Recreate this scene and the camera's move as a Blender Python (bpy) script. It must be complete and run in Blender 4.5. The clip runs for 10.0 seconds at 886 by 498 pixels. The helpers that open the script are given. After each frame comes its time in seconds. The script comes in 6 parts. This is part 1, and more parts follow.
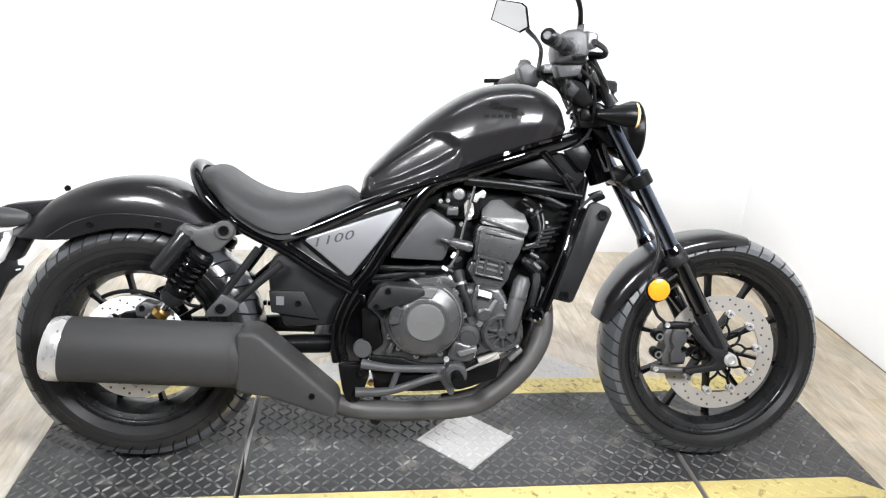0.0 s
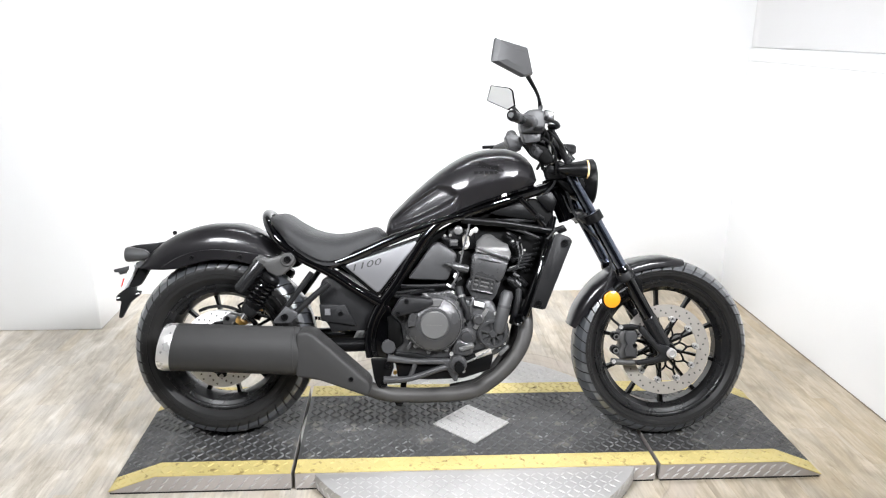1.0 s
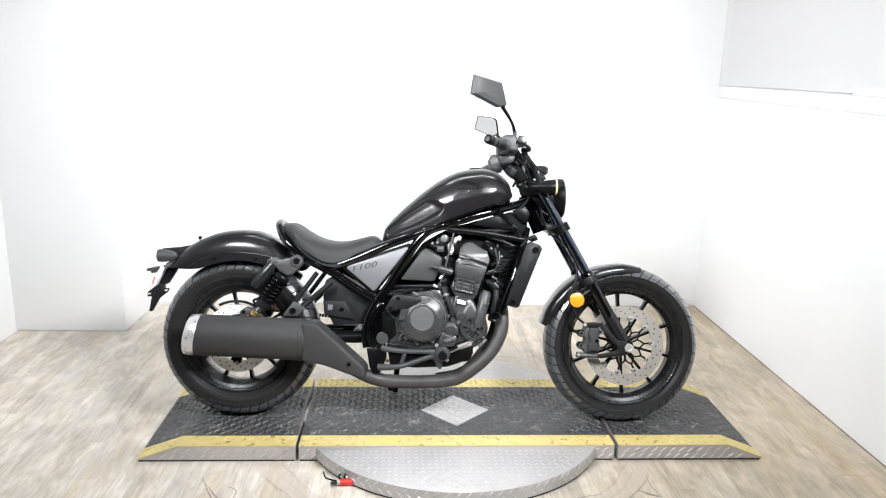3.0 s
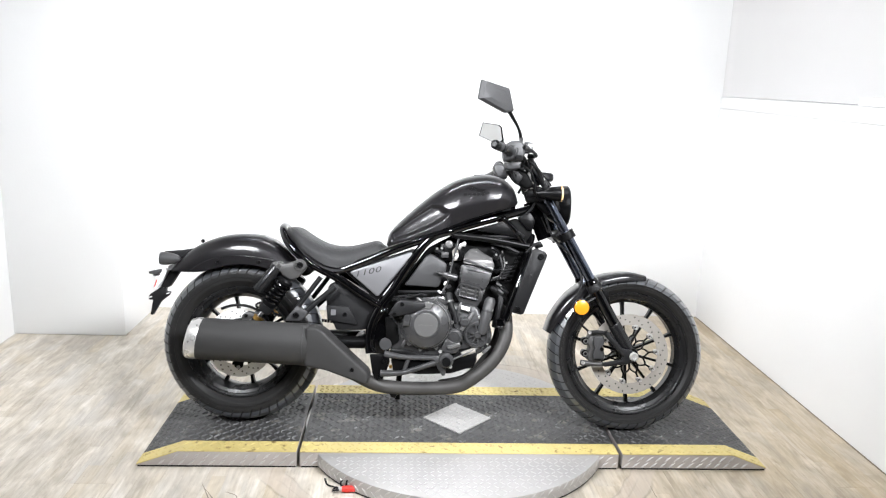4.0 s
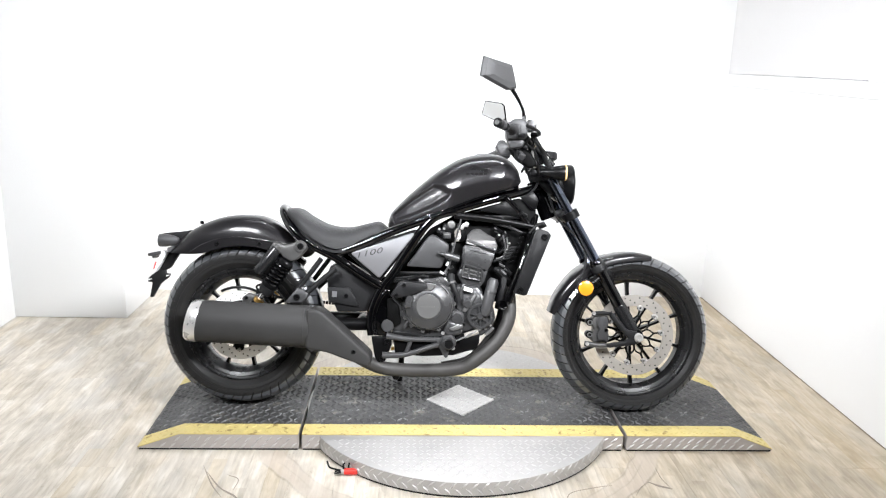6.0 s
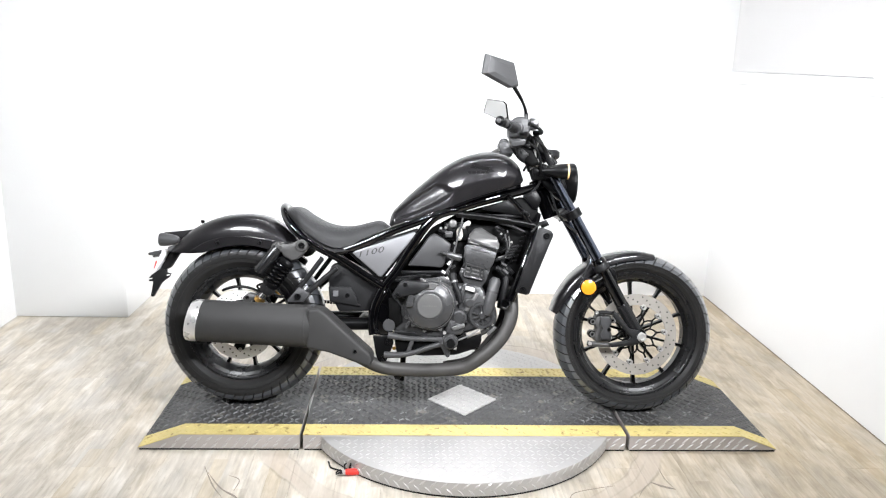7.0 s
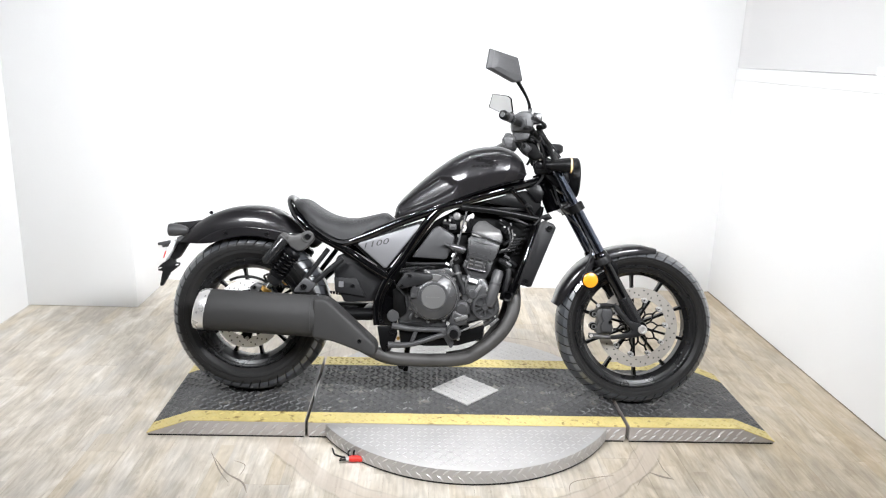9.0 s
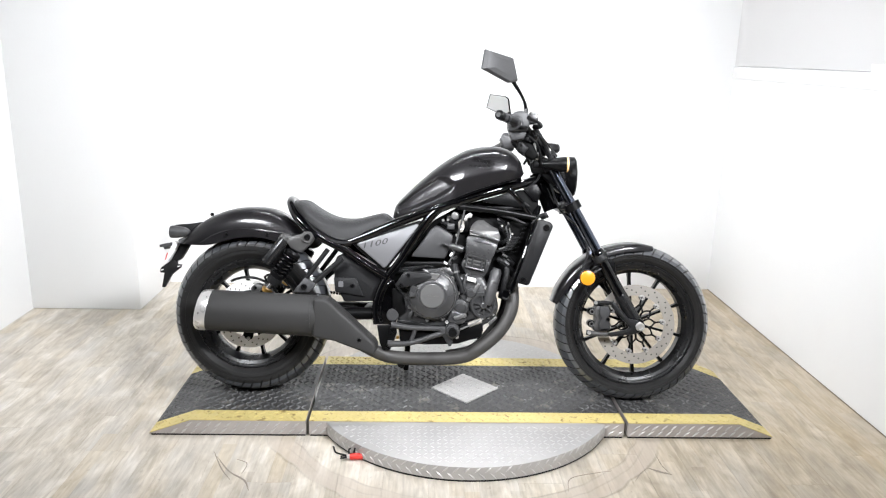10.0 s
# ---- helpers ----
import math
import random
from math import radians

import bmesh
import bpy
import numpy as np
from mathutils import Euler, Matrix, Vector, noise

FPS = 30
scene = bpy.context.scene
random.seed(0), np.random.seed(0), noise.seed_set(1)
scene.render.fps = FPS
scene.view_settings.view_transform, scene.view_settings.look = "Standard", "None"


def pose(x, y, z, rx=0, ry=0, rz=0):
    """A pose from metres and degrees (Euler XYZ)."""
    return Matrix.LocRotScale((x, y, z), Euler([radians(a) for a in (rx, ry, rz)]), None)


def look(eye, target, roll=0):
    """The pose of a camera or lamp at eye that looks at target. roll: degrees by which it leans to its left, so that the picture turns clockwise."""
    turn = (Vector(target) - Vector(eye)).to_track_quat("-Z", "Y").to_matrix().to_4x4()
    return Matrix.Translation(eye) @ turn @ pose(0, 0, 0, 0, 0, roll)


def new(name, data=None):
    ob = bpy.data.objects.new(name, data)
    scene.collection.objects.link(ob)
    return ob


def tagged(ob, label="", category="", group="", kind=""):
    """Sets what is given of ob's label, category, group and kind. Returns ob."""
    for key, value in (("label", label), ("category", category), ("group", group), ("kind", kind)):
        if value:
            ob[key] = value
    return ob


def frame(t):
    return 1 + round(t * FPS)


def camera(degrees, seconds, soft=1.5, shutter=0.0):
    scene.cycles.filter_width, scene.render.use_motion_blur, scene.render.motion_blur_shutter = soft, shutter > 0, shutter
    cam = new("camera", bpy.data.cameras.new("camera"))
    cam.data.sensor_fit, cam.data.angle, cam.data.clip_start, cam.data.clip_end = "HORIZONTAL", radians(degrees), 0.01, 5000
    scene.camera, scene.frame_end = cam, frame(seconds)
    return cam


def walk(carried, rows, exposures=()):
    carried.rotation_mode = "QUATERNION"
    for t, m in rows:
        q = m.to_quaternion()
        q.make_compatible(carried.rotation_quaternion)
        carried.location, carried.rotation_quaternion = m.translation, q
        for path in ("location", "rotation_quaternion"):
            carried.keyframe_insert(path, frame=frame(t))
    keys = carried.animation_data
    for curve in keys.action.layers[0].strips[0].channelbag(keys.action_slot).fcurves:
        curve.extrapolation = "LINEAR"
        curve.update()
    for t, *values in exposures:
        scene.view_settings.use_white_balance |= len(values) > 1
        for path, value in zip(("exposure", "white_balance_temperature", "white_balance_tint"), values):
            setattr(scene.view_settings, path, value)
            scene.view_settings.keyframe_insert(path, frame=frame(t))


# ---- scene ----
cam = camera(61.3, 10.0, soft=1.2)
EXPOSURES = [(0, 0.12), (0.5, 0.08), (1, 0.05), (2, -0.01), (3.3, -0.02), (4, 0.03), (4.7, 0.09), (5.6, 0.13), (7, 0.14), (7.5, 0.05), (8.2, -0.01), (10, -0.02)]
PATH = [
    (0, (-0.237, -1.747, 1.335), (0.003, 0.100, 0.6045), 3.15),
    (0.2, (-0.219, -1.867, 1.390), (-0.024, -0.002, 0.694), 2.37),
    (0.5, (-0.152, -2.053, 1.366), (-0.093, -0.167, 0.699), 2.00),
    (0.7, (-0.174, -2.209, 1.378), (-0.051, -0.329, 0.706), 3.72),
    (0.8, (-0.182, -2.282, 1.376), (-0.033, -0.378, 0.785), 2.51),
    (0.9, (-0.184, -2.331, 1.433), (-0.057, -0.425, 0.840), 0.64),
    (1, (-0.188, -2.400, 1.436), (-0.060, -0.486, 0.869), 0.80),
    (1.3, (-0.211, -2.551, 1.453), (-0.099, -0.615, 0.965), 1.71),
    (1.5, (-0.172, -2.604, 1.464), (-0.086, -0.670, 0.960), 1.98),
    (1.7, (-0.158, -2.667, 1.456), (-0.084, -0.733, 0.952), 2.97),
    (2, (-0.092, -2.707, 1.476), (-0.077, -0.784, 0.925), 2.29),
    (2.2, (-0.084, -2.747, 1.490), (-0.036, -0.816, 0.972), 1.29),
    (3.3, (-0.155, -2.809, 1.422), (-0.041, -0.87, 0.947), 1.6),
    (3.5, (-0.16, -2.805, 1.417), (-0.064, -0.864, 0.947), 1.3),
    (4, (-0.165, -2.796, 1.415), (-0.05, -0.85, 0.966), 2.1),
    (4.5, (-0.171, -2.789, 1.412), (-0.061, -0.849, 0.937), 1.4),
    (5, (-0.16, -2.785, 1.415), (-0.039, -0.845, 0.941), 1.6),
    (5.5, (-0.158, -2.773, 1.406), (-0.046, -0.837, 0.917), 1.8),
    (7, (-0.154, -2.743, 1.402), (-0.054, -0.81, 0.9), 1.7),
    (7.5, (-0.154, -2.75, 1.399), (-0.049, -0.817, 0.895), 1.9),
    (8, (-0.155, -2.758, 1.401), (-0.065, -0.826, 0.89), 2.1),
    (8.5, (-0.144, -2.768, 1.4), (-0.057, -0.836, 0.888), 2.0),
    (9, (-0.139, -2.788, 1.399), (-0.061, -0.857, 0.886), 2.0),
    (9.5, (-0.124, -2.807, 1.397), (-0.049, -0.874, 0.888), 2.0),
    (10, (-0.118, -2.818, 1.398), (-0.051, -0.885, 0.889), 1.4),
]
walk(cam, [(t, look(eye, target, roll)) for t, eye, target, roll in PATH], EXPOSURES)

# ---- light ----
world = bpy.data.worlds.new("world")
scene.world = world
world.use_nodes = True
world.node_tree.nodes["Background"].inputs[0].default_value = (0.9, 0.95, 1.0, 1)
world.node_tree.nodes["Background"].inputs[1].default_value = 0.15


def area_lamp(name, eye, target, sx, sy, watts, colour=(1, 1, 1)):
    data = bpy.data.lights.new(name, "AREA")
    data.shape, data.size, data.size_y, data.energy, data.color = "RECTANGLE", sx, sy, watts, colour
    ob = new(name, data)
    ob.matrix_world = look(eye, target)
    return ob


# two unseen softboxes added above the camera, aimed low at the bike
for x, watts in ((-1.45, 33), (1.35, 51)):
    softbox = area_lamp("softbox_lamp", (x, -2.1, 2.55), (-0.95 * x, 1.30, 0.55), 0.85, 0.45, watts, (0.965, 0.985, 1.025))
    softbox.data.spread = radians(74)


# ---- materials ----
def shader(name, colour, rough=0.5, metal=0.0, vary=0.08, scale=6.0, bump=0.0, bump_scale=120.0, coat=0.0, flake=0.0, spec=0.5,
           wear=0.0, wear_colour=(0.5, 0.5, 0.5)):
    """A surface with colour that varies at two scales, uneven gloss, fine relief and an optional worn layer."""
    m = bpy.data.materials.new(name)
    m.use_nodes = True
    n, l = m.node_tree.nodes, m.node_tree.links
    b = n["Principled BSDF"]
    coord = n.new("ShaderNodeTexCoord")
    big, fine = n.new("ShaderNodeTexNoise"), n.new("ShaderNodeTexNoise")
    big.inputs["Scale"].default_value, fine.inputs["Scale"].default_value = scale, bump_scale
    big.inputs["Detail"].default_value = 6
    l.new(coord.outputs["Object"], big.inputs["Vector"])
    l.new(coord.outputs["Object"], fine.inputs["Vector"])
    ramp = n.new("ShaderNodeMapRange")
    ramp.inputs["To Min"].default_value, ramp.inputs["To Max"].default_value = 1 - vary * 2, 1 + vary * 2
    l.new(big.outputs["Fac"], ramp.inputs["Value"])
    mul = n.new("ShaderNodeVectorMath")
    mul.operation = "SCALE"
    mul.inputs[0].default_value = colour
    l.new(ramp.outputs["Result"], mul.inputs["Scale"])
    out = mul.outputs["Vector"]
    if flake:
        fl = n.new("ShaderNodeMapRange")
        fl.inputs["To Min"].default_value, fl.inputs["To Max"].default_value = 1 - flake, 1 + flake
        l.new(fine.outputs["Fac"], fl.inputs["Value"])
        m2 = n.new("ShaderNodeVectorMath")
        m2.operation = "SCALE"
        l.new(out, m2.inputs[0])
        l.new(fl.outputs["Result"], m2.inputs["Scale"])
        out = m2.outputs["Vector"]
    if wear:
        wn = n.new("ShaderNodeTexNoise")
        wn.inputs["Scale"].default_value, wn.inputs["Detail"].default_value = scale * 4, 8
        l.new(coord.outputs["Object"], wn.inputs["Vector"])
        wr = n.new("ShaderNodeMapRange")
        wr.inputs["From Min"].default_value, wr.inputs["From Max"].default_value = 0.62 - wear * 0.2, 0.72 - wear * 0.2
        l.new(wn.outputs["Fac"], wr.inputs["Value"])
        mx = n.new("ShaderNodeMix")
        mx.data_type = "RGBA"
        l.new(wr.outputs["Result"], mx.inputs["Factor"])
        l.new(out, mx.inputs["A"])
        mx.inputs["B"].default_value = (*wear_colour, 1)
        out = mx.outputs["Result"]
    l.new(out, b.inputs["Base Color"])
    rr = n.new("ShaderNodeMapRange")
    rr.inputs["To Min"].default_value, rr.inputs["To Max"].default_value = max(0.02, rough * 0.8), min(1, rough * 1.2)
    l.new(big.outputs["Fac"], rr.inputs["Value"])
    l.new(rr.outputs["Result"], b.inputs["Roughness"])
    b.inputs["Metallic"].default_value = metal
    b.inputs["Specular IOR Level"].default_value = spec
    if coat:
        b.inputs["Coat Weight"].default_value = coat
        b.inputs["Coat Roughness"].default_value = 0.04
    if bump:
        bp = n.new("ShaderNodeBump")
        bp.inputs["Strength"].default_value, bp.inputs["Distance"].default_value = bump, 0.002
        l.new(fine.outputs["Fac"], bp.inputs["Height"])
        l.new(bp.outputs["Normal"], b.inputs["Normal"])
    return m


WALL = shader("white_wall_paint", (0.735, 0.735, 0.731), 0.6, vary=0.02, scale=1.5, bump=0.15, bump_scale=90)
# upper right wall, greyer than WALL to imitate light falling off
SHADED_UPPER = shader("shaded_upper_wall_paint", (0.56, 0.552, 0.545), 0.6, vary=0.02, scale=1.5, bump=0.15, bump_scale=90)
# white walls greyed to imitate the dimmer light at upper left
SHADED_WALL = shader("shaded_wall_paint", (0.665, 0.665, 0.660), 0.6, vary=0.03, scale=1.2, bump=0.15, bump_scale=90)
CEIL = shader("dark_unseen_ceiling", (0.09, 0.09, 0.09), 0.8, vary=0.05, scale=2)
SHOWROOM = shader("dark_grey_wall_paint", (0.05, 0.05, 0.053), 0.7, vary=0.08, scale=2)
LED = bpy.data.materials.new("led_daylight")
LED.use_nodes = True
LED.node_tree.nodes["Principled BSDF"].inputs["Emission Color"].default_value = (0.965, 0.985, 1.025, 1)
LED.node_tree.nodes["Principled BSDF"].inputs["Emission Strength"].default_value = 370
GLOSS = shader("gloss_black_enamel", (0.0012, 0.0012, 0.0014), 0.045, vary=0.1, spec=0.45, coat=0.3)
SATIN = shader("satin_black", (0.0028, 0.0028, 0.0030), 0.32, spec=0.13, vary=0.1, scale=20, bump=0.15, bump_scale=400)
MATT = shader("matt_black_plastic", (0.0105, 0.0105, 0.0110), 0.42, spec=0.17, vary=0.12, scale=15, bump=0.3, bump_scale=500)
HEATBLACK = shader("matt_black_heat_paint", (0.028, 0.0275, 0.0271), 0.55, spec=0.22, vary=0.06, scale=10, bump=0.25, bump_scale=600)
PIPE = shader("matt_grey_exhaust_pipe", (0.056, 0.054, 0.052), 0.5, spec=0.3, metal=0.3, vary=0.15, scale=18, bump=0.2, bump_scale=300)
PAINT = shader("dark_grey_metallic_paint", (0.0110, 0.0104, 0.0112), 0.36, metal=0.25, vary=0.04, bump_scale=1500, spec=0.07, coat=0.6, flake=0.35)
PAINT.node_tree.nodes["Principled BSDF"].inputs["Coat Roughness"].default_value = 0.15
ENGINE = shader("dark_grey_engine_paint", (0.052, 0.052, 0.053), 0.27, metal=0.4, spec=0.5, vary=0.1, scale=14, bump=0.3, bump_scale=450)
ENGINE_LIGHT = shader("grey_engine_paint", (0.118, 0.117, 0.115), 0.30, metal=0.3, spec=0.35, vary=0.1, scale=14, bump=0.25, bump_scale=450)
SILVER = shader("silver_satin_plastic", (0.158, 0.158, 0.164), 0.38, metal=0.4, vary=0.05, scale=6)
STEEL = shader("brushed_steel", (0.60, 0.59, 0.575), 0.28, metal=0.65, vary=0.08, scale=30)
DISC = shader("steel_brake_disc", (0.39, 0.365, 0.33), 0.34, metal=0.45, vary=0.08, scale=25)
CHROME = shader("polished_chrome", (0.75, 0.75, 0.76), 0.08, metal=1.0, vary=0.03)
# tread blocks tinted pale blue-grey to imitate sheen at grazing angles
TREAD_SHEEN = shader("tread_rubber_sheen", (0.046, 0.0485, 0.053), 0.30, spec=0.6, vary=0.15, scale=9, bump=0.2, bump_scale=250, coat=1.0)
RUBBER = shader("tyre_rubber", (0.0125, 0.0121, 0.0119), 0.45, spec=0.26, vary=0.15, scale=9, bump=0.3, bump_scale=250)
VINYL = shader("black_seat_vinyl", (0.019, 0.019, 0.0197), 0.44, spec=0.22, vary=0.08, scale=12, bump=0.5, bump_scale=700)
DECK = shader("black_worn_deck_paint", (0.043, 0.0425, 0.042), 0.45, metal=0.15, vary=0.22, scale=4, bump=0.3, bump_scale=200, wear=0.22, wear_colour=(0.13, 0.12, 0.105))
BAR = shader("worn_tread_bars", (0.080, 0.080, 0.081), 0.48, metal=0.25, vary=0.25, scale=5, wear=0.25, wear_colour=(0.22, 0.22, 0.22))
YELLOW = shader("yellow_safety_paint", (0.55, 0.45, 0.175), 0.5, vary=0.1, scale=9, bump=0.2, bump_scale=160, wear=0.12, wear_colour=(0.25, 0.18, 0.06))
ALU = shader("aluminium_tread_plate", (0.44, 0.43, 0.418), 0.46, metal=0.45, vary=0.1, scale=5, bump=0.15, bump_scale=160)
SKIRT = shader("dull_aluminium_skirt", (0.44, 0.412, 0.395), 0.46, metal=0.45, vary=0.12, scale=6, bump=0.15, bump_scale=160)
ALUBAR = shader("bright_tread_bars", (0.52, 0.51, 0.50), 0.34, metal=0.45, vary=0.1, scale=20)
JOINT = shader("dusty_floor_gap", (0.20, 0.165, 0.125), 0.8)
DARKGAP = shader("dark_gap", (0.01, 0.01, 0.01), 0.8)
LENSEDGE = shader("pale_amber_lens", (0.75, 0.50, 0.22), 0.25, coat=0.4)
AMBER = shader("amber_plastic", (0.64, 0.24, 0.012), 0.25, vary=0.05, coat=0.5)
RED = shader("red_plastic", (0.6, 0.03, 0.02), 0.4)
GOLD = shader("gold_anodised_nut", (0.7, 0.42, 0.12), 0.3, metal=1.0)
FORKTUBE = shader("dark_blue_black_fork_tube", (0.15, 0.17, 0.22), 0.15, metal=1.0, vary=0.05)
MIRROR = shader("mirror_glass", (0.66, 0.66, 0.65), 0.02, metal=1.0, vary=0.0)
MARK = shader("grey_badge", (0.16, 0.15, 0.15), 0.3, metal=0.6)
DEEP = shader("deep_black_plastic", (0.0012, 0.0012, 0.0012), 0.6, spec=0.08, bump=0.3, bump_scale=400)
CASTGREY = shader("grey_cast_alloy", (0.058, 0.057, 0.056), 0.42, metal=0.25, vary=0.12, scale=30, bump=0.35, bump_scale=350)
GLOSSGREY = shader("dark_anodised_tube", (0.010, 0.010, 0.0105), 0.22, spec=0.4, vary=0.1, scale=20)
GREYPLASTIC = shader("grey_black_plastic", (0.040, 0.040, 0.041), 0.36, spec=0.35, vary=0.1, bump=0.3, bump_scale=500)
SWITCHGREY = shader("grey_switch_plastic", (0.038, 0.038, 0.039), 0.40, spec=0.25, vary=0.1, scale=30, bump=0.3, bump_scale=500)
RIMBLACK = shader("satin_black_rim_paint", (0.0085, 0.0085, 0.0088), 0.28, spec=0.36, vary=0.1, scale=20)
# rear disc whitened to imitate the bright floor it reflects
BRIGHT_REAR_DISC = shader("brightened_rear_disc", (0.82, 0.81, 0.79), 0.40, metal=0.05, vary=0.05, scale=25)
HOLE = shader("shaded_disc_hole", (0.06, 0.058, 0.055), 0.6)
LETTER = shader("dark_grey_lettering", (0.045, 0.044, 0.044), 0.4, spec=0.3)
MARKDARK = shader("dark_badge", (0.0012, 0.0012, 0.0012), 0.5, spec=0.08)
WHITE = shader("white_sticker", (0.8, 0.8, 0.8), 0.5)


# ---- mesh helpers ----
def catmull(points, n):
    """n points along a smooth line through the given ones."""
    p = [Vector(q) for q in points]
    p = [2 * p[0] - p[1]] + p + [2 * p[-1] - p[-2]]
    out = []
    for k in range(n):
        u = k / (n - 1) * (len(p) - 3)
        i = min(int(u), len(p) - 4)
        t = u - i
        a, b, c, d = p[i:i + 4]
        out.append(0.5 * (2 * b + (c - a) * t + (2 * a - 5 * b + 4 * c - d) * t * t + (3 * b - a - 3 * c + d) * t ** 3))
    return out


def rings(bm, loops, closed=True, caps=True):
    """Skins a row of vertex loops."""
    rows = [[bm.verts.new(v) for v in loop] for loop in loops]
    for a, b in zip(rows, rows[1:]):
        m = len(a)
        for i in range(m if closed else m - 1):
            j = (i + 1) % m
            bm.faces.new((a[i], a[j], b[j], b[i]))
    if caps and closed:
        bm.faces.new(rows[0][::-1])
        bm.faces.new(rows[-1])
    return rows


def tube_into(bm, points, radius, n=0, seg=12):
    pts = catmull(points, n) if n else [Vector(q) for q in points]
    rad = radius if isinstance(radius, (list, tuple)) else None
    tangent = (pts[1] - pts[0]).normalized()
    side = tangent.orthogonal().normalized()
    loops = []
    for i, p in enumerate(pts):
        t = (pts[min(i + 1, len(pts) - 1)] - pts[max(i - 1, 0)]).normalized()
        side = (side - t * side.dot(t)).normalized()
        up = t.cross(side)
        u = i / (len(pts) - 1)
        r = radius if rad is None else float(np.interp(u, np.linspace(0, 1, len(rad)), rad))
        loops.append([p + r * (math.cos(a) * side + math.sin(a) * up) for a in (2 * math.pi * k / seg for k in range(seg))])
    rings(bm, loops)
    return bm


def tube(points, radius, n=0, seg=12):
    return tube_into(bmesh.new(), points, radius, n, seg)


def lathe_into(bm, profile, centre=(0, 0, 0), axis="y", seg=48, shut=False, caps=True):
    """Turns a profile of (radius, along) round an axis."""
    cx, cy, cz = centre
    loops = []
    for r, h in profile + (profile[:1] if shut else []):
        loop = []
        for k in range(seg):
            a = 2 * math.pi * k / seg
            u, v = r * math.cos(a), r * math.sin(a)
            loop.append({"y": (cx + u, cy + h, cz + v), "x": (cx + h, cy + u, cz + v), "z": (cx + u, cy + v, cz + h)}[axis])
        loops.append(loop)
    rings(bm, loops, caps=caps and not shut)
    if shut:
        bmesh.ops.remove_doubles(bm, verts=bm.verts, dist=1e-6)
    return bm


def lathe(profile, centre=(0, 0, 0), axis="y", seg=48, shut=False, caps=True):
    return lathe_into(bmesh.new(), profile, centre, axis, seg, shut, caps)


def prism(outline, y0, y1, bevel=0.0, seg=2):
    """A plate with an outline in (x, z) from y0 to y1, its edges rounded."""
    bm = bmesh.new()
    rings(bm, [[(x, y, z) for x, z in outline] for y in (y0, y1)])
    bmesh.ops.recalc_face_normals(bm, faces=bm.faces)
    if bevel:
        bmesh.ops.bevel(bm, geom=list(bm.edges), offset=bevel, segments=seg, profile=0.5, affect="EDGES", clamp_overlap=True)
    return bm


def block(x0, x1, y0, y1, z0, z1, bevel=0.0, seg=2):
    bm = bmesh.new()
    rings(bm, [[(x0, y0, z), (x1, y0, z), (x1, y1, z), (x0, y1, z)] for z in (z0, z1)])
    bmesh.ops.recalc_face_normals(bm, faces=bm.faces)
    if bevel:
        bmesh.ops.bevel(bm, geom=list(bm.edges), offset=bevel, segments=seg, profile=0.5, affect="EDGES", clamp_overlap=True)
    return bm


def mesh_of(name, bm, material, sharp=32):
    bmesh.ops.recalc_face_normals(bm, faces=bm.faces)
    me = bpy.data.meshes.new(name)
    bm.to_mesh(me)
    bm.free()
    me.materials.append(material)
    if sharp:
        me.shade_smooth()
        me.set_sharp_from_angle(angle=radians(sharp))
    return me


def part(name, bm, material, parent, label="", at=None, sharp=32):
    """One mesh object under a thing or a part."""
    ob = new(name, bm if isinstance(bm, bpy.types.Mesh) else mesh_of(name, bm, material, sharp))
    ob.parent = parent
    if at is not None:
        ob.matrix_basis = at
    if label:
        tagged(ob, label)
    return ob


def structure(name, bm, material, label, category, sharp=32):
    return tagged(new(name, mesh_of(name, bm, material, sharp)), label, category, kind="structure")


def thing(name, label, category, at=None, group=""):
    ob = tagged(new(name), label, category, group)
    ob.empty_display_size = 0.1
    if at is not None:
        ob.matrix_basis = at
    return ob


# ---- the room ----
WX0, WX1, WY, HIGH = -2.2, 1.7, 1.6, 2.9
structure("wall_back", block(WX0 - 0.15, 2.1, WY, WY + 0.15, 0, HIGH), WALL, "smooth white painted back wall behind the motorcycle", "wall")
structure("wall_left", block(WX0 - 0.15, WX0, -1.2, WY - 0.003, 0, HIGH), SHADED_WALL, "plain white painted side wall", "wall")
structure("wall_left_front", block(WX0 - 0.95, WX0 - 0.8, -7.0, -1.2, 0, HIGH), SHOWROOM, "dark grey showroom wall behind the camera", "wall")
structure("wall_left_return", block(WX0 - 0.95, WX0 - 0.153, -1.197, -1.05, 0, HIGH), SHOWROOM, "short dark return of the side wall", "wall")
structure("wall_pillar", block(WX0 - 0.02, -1.62, 1.085, WY + 0.02, 0, HIGH, 0.010), SHADED_WALL, "square white boxed pillar in the wall corner", "pillar")
structure("wall_right_low", block(WX1, WX1 + 0.13, -1.6, WY + 0.02, 0, 1.2895, 0.0005, 1), WALL, "low white half wall beside the turntable", "wall")
structure("trim_right_cap", block(WX1, WX1 + 0.16, -1.598, WY + 0.018, 1.2895, 1.358, 0.006), WALL, "white capping board along the half wall", "trim")
structure("trim_right_gap", block(WX1 - 0.0035, WX1 - 0.0005, -1.6, WY - 0.006, -0.002, 0.004), JOINT, "thin dark gap between plank floor and half wall", "trim")
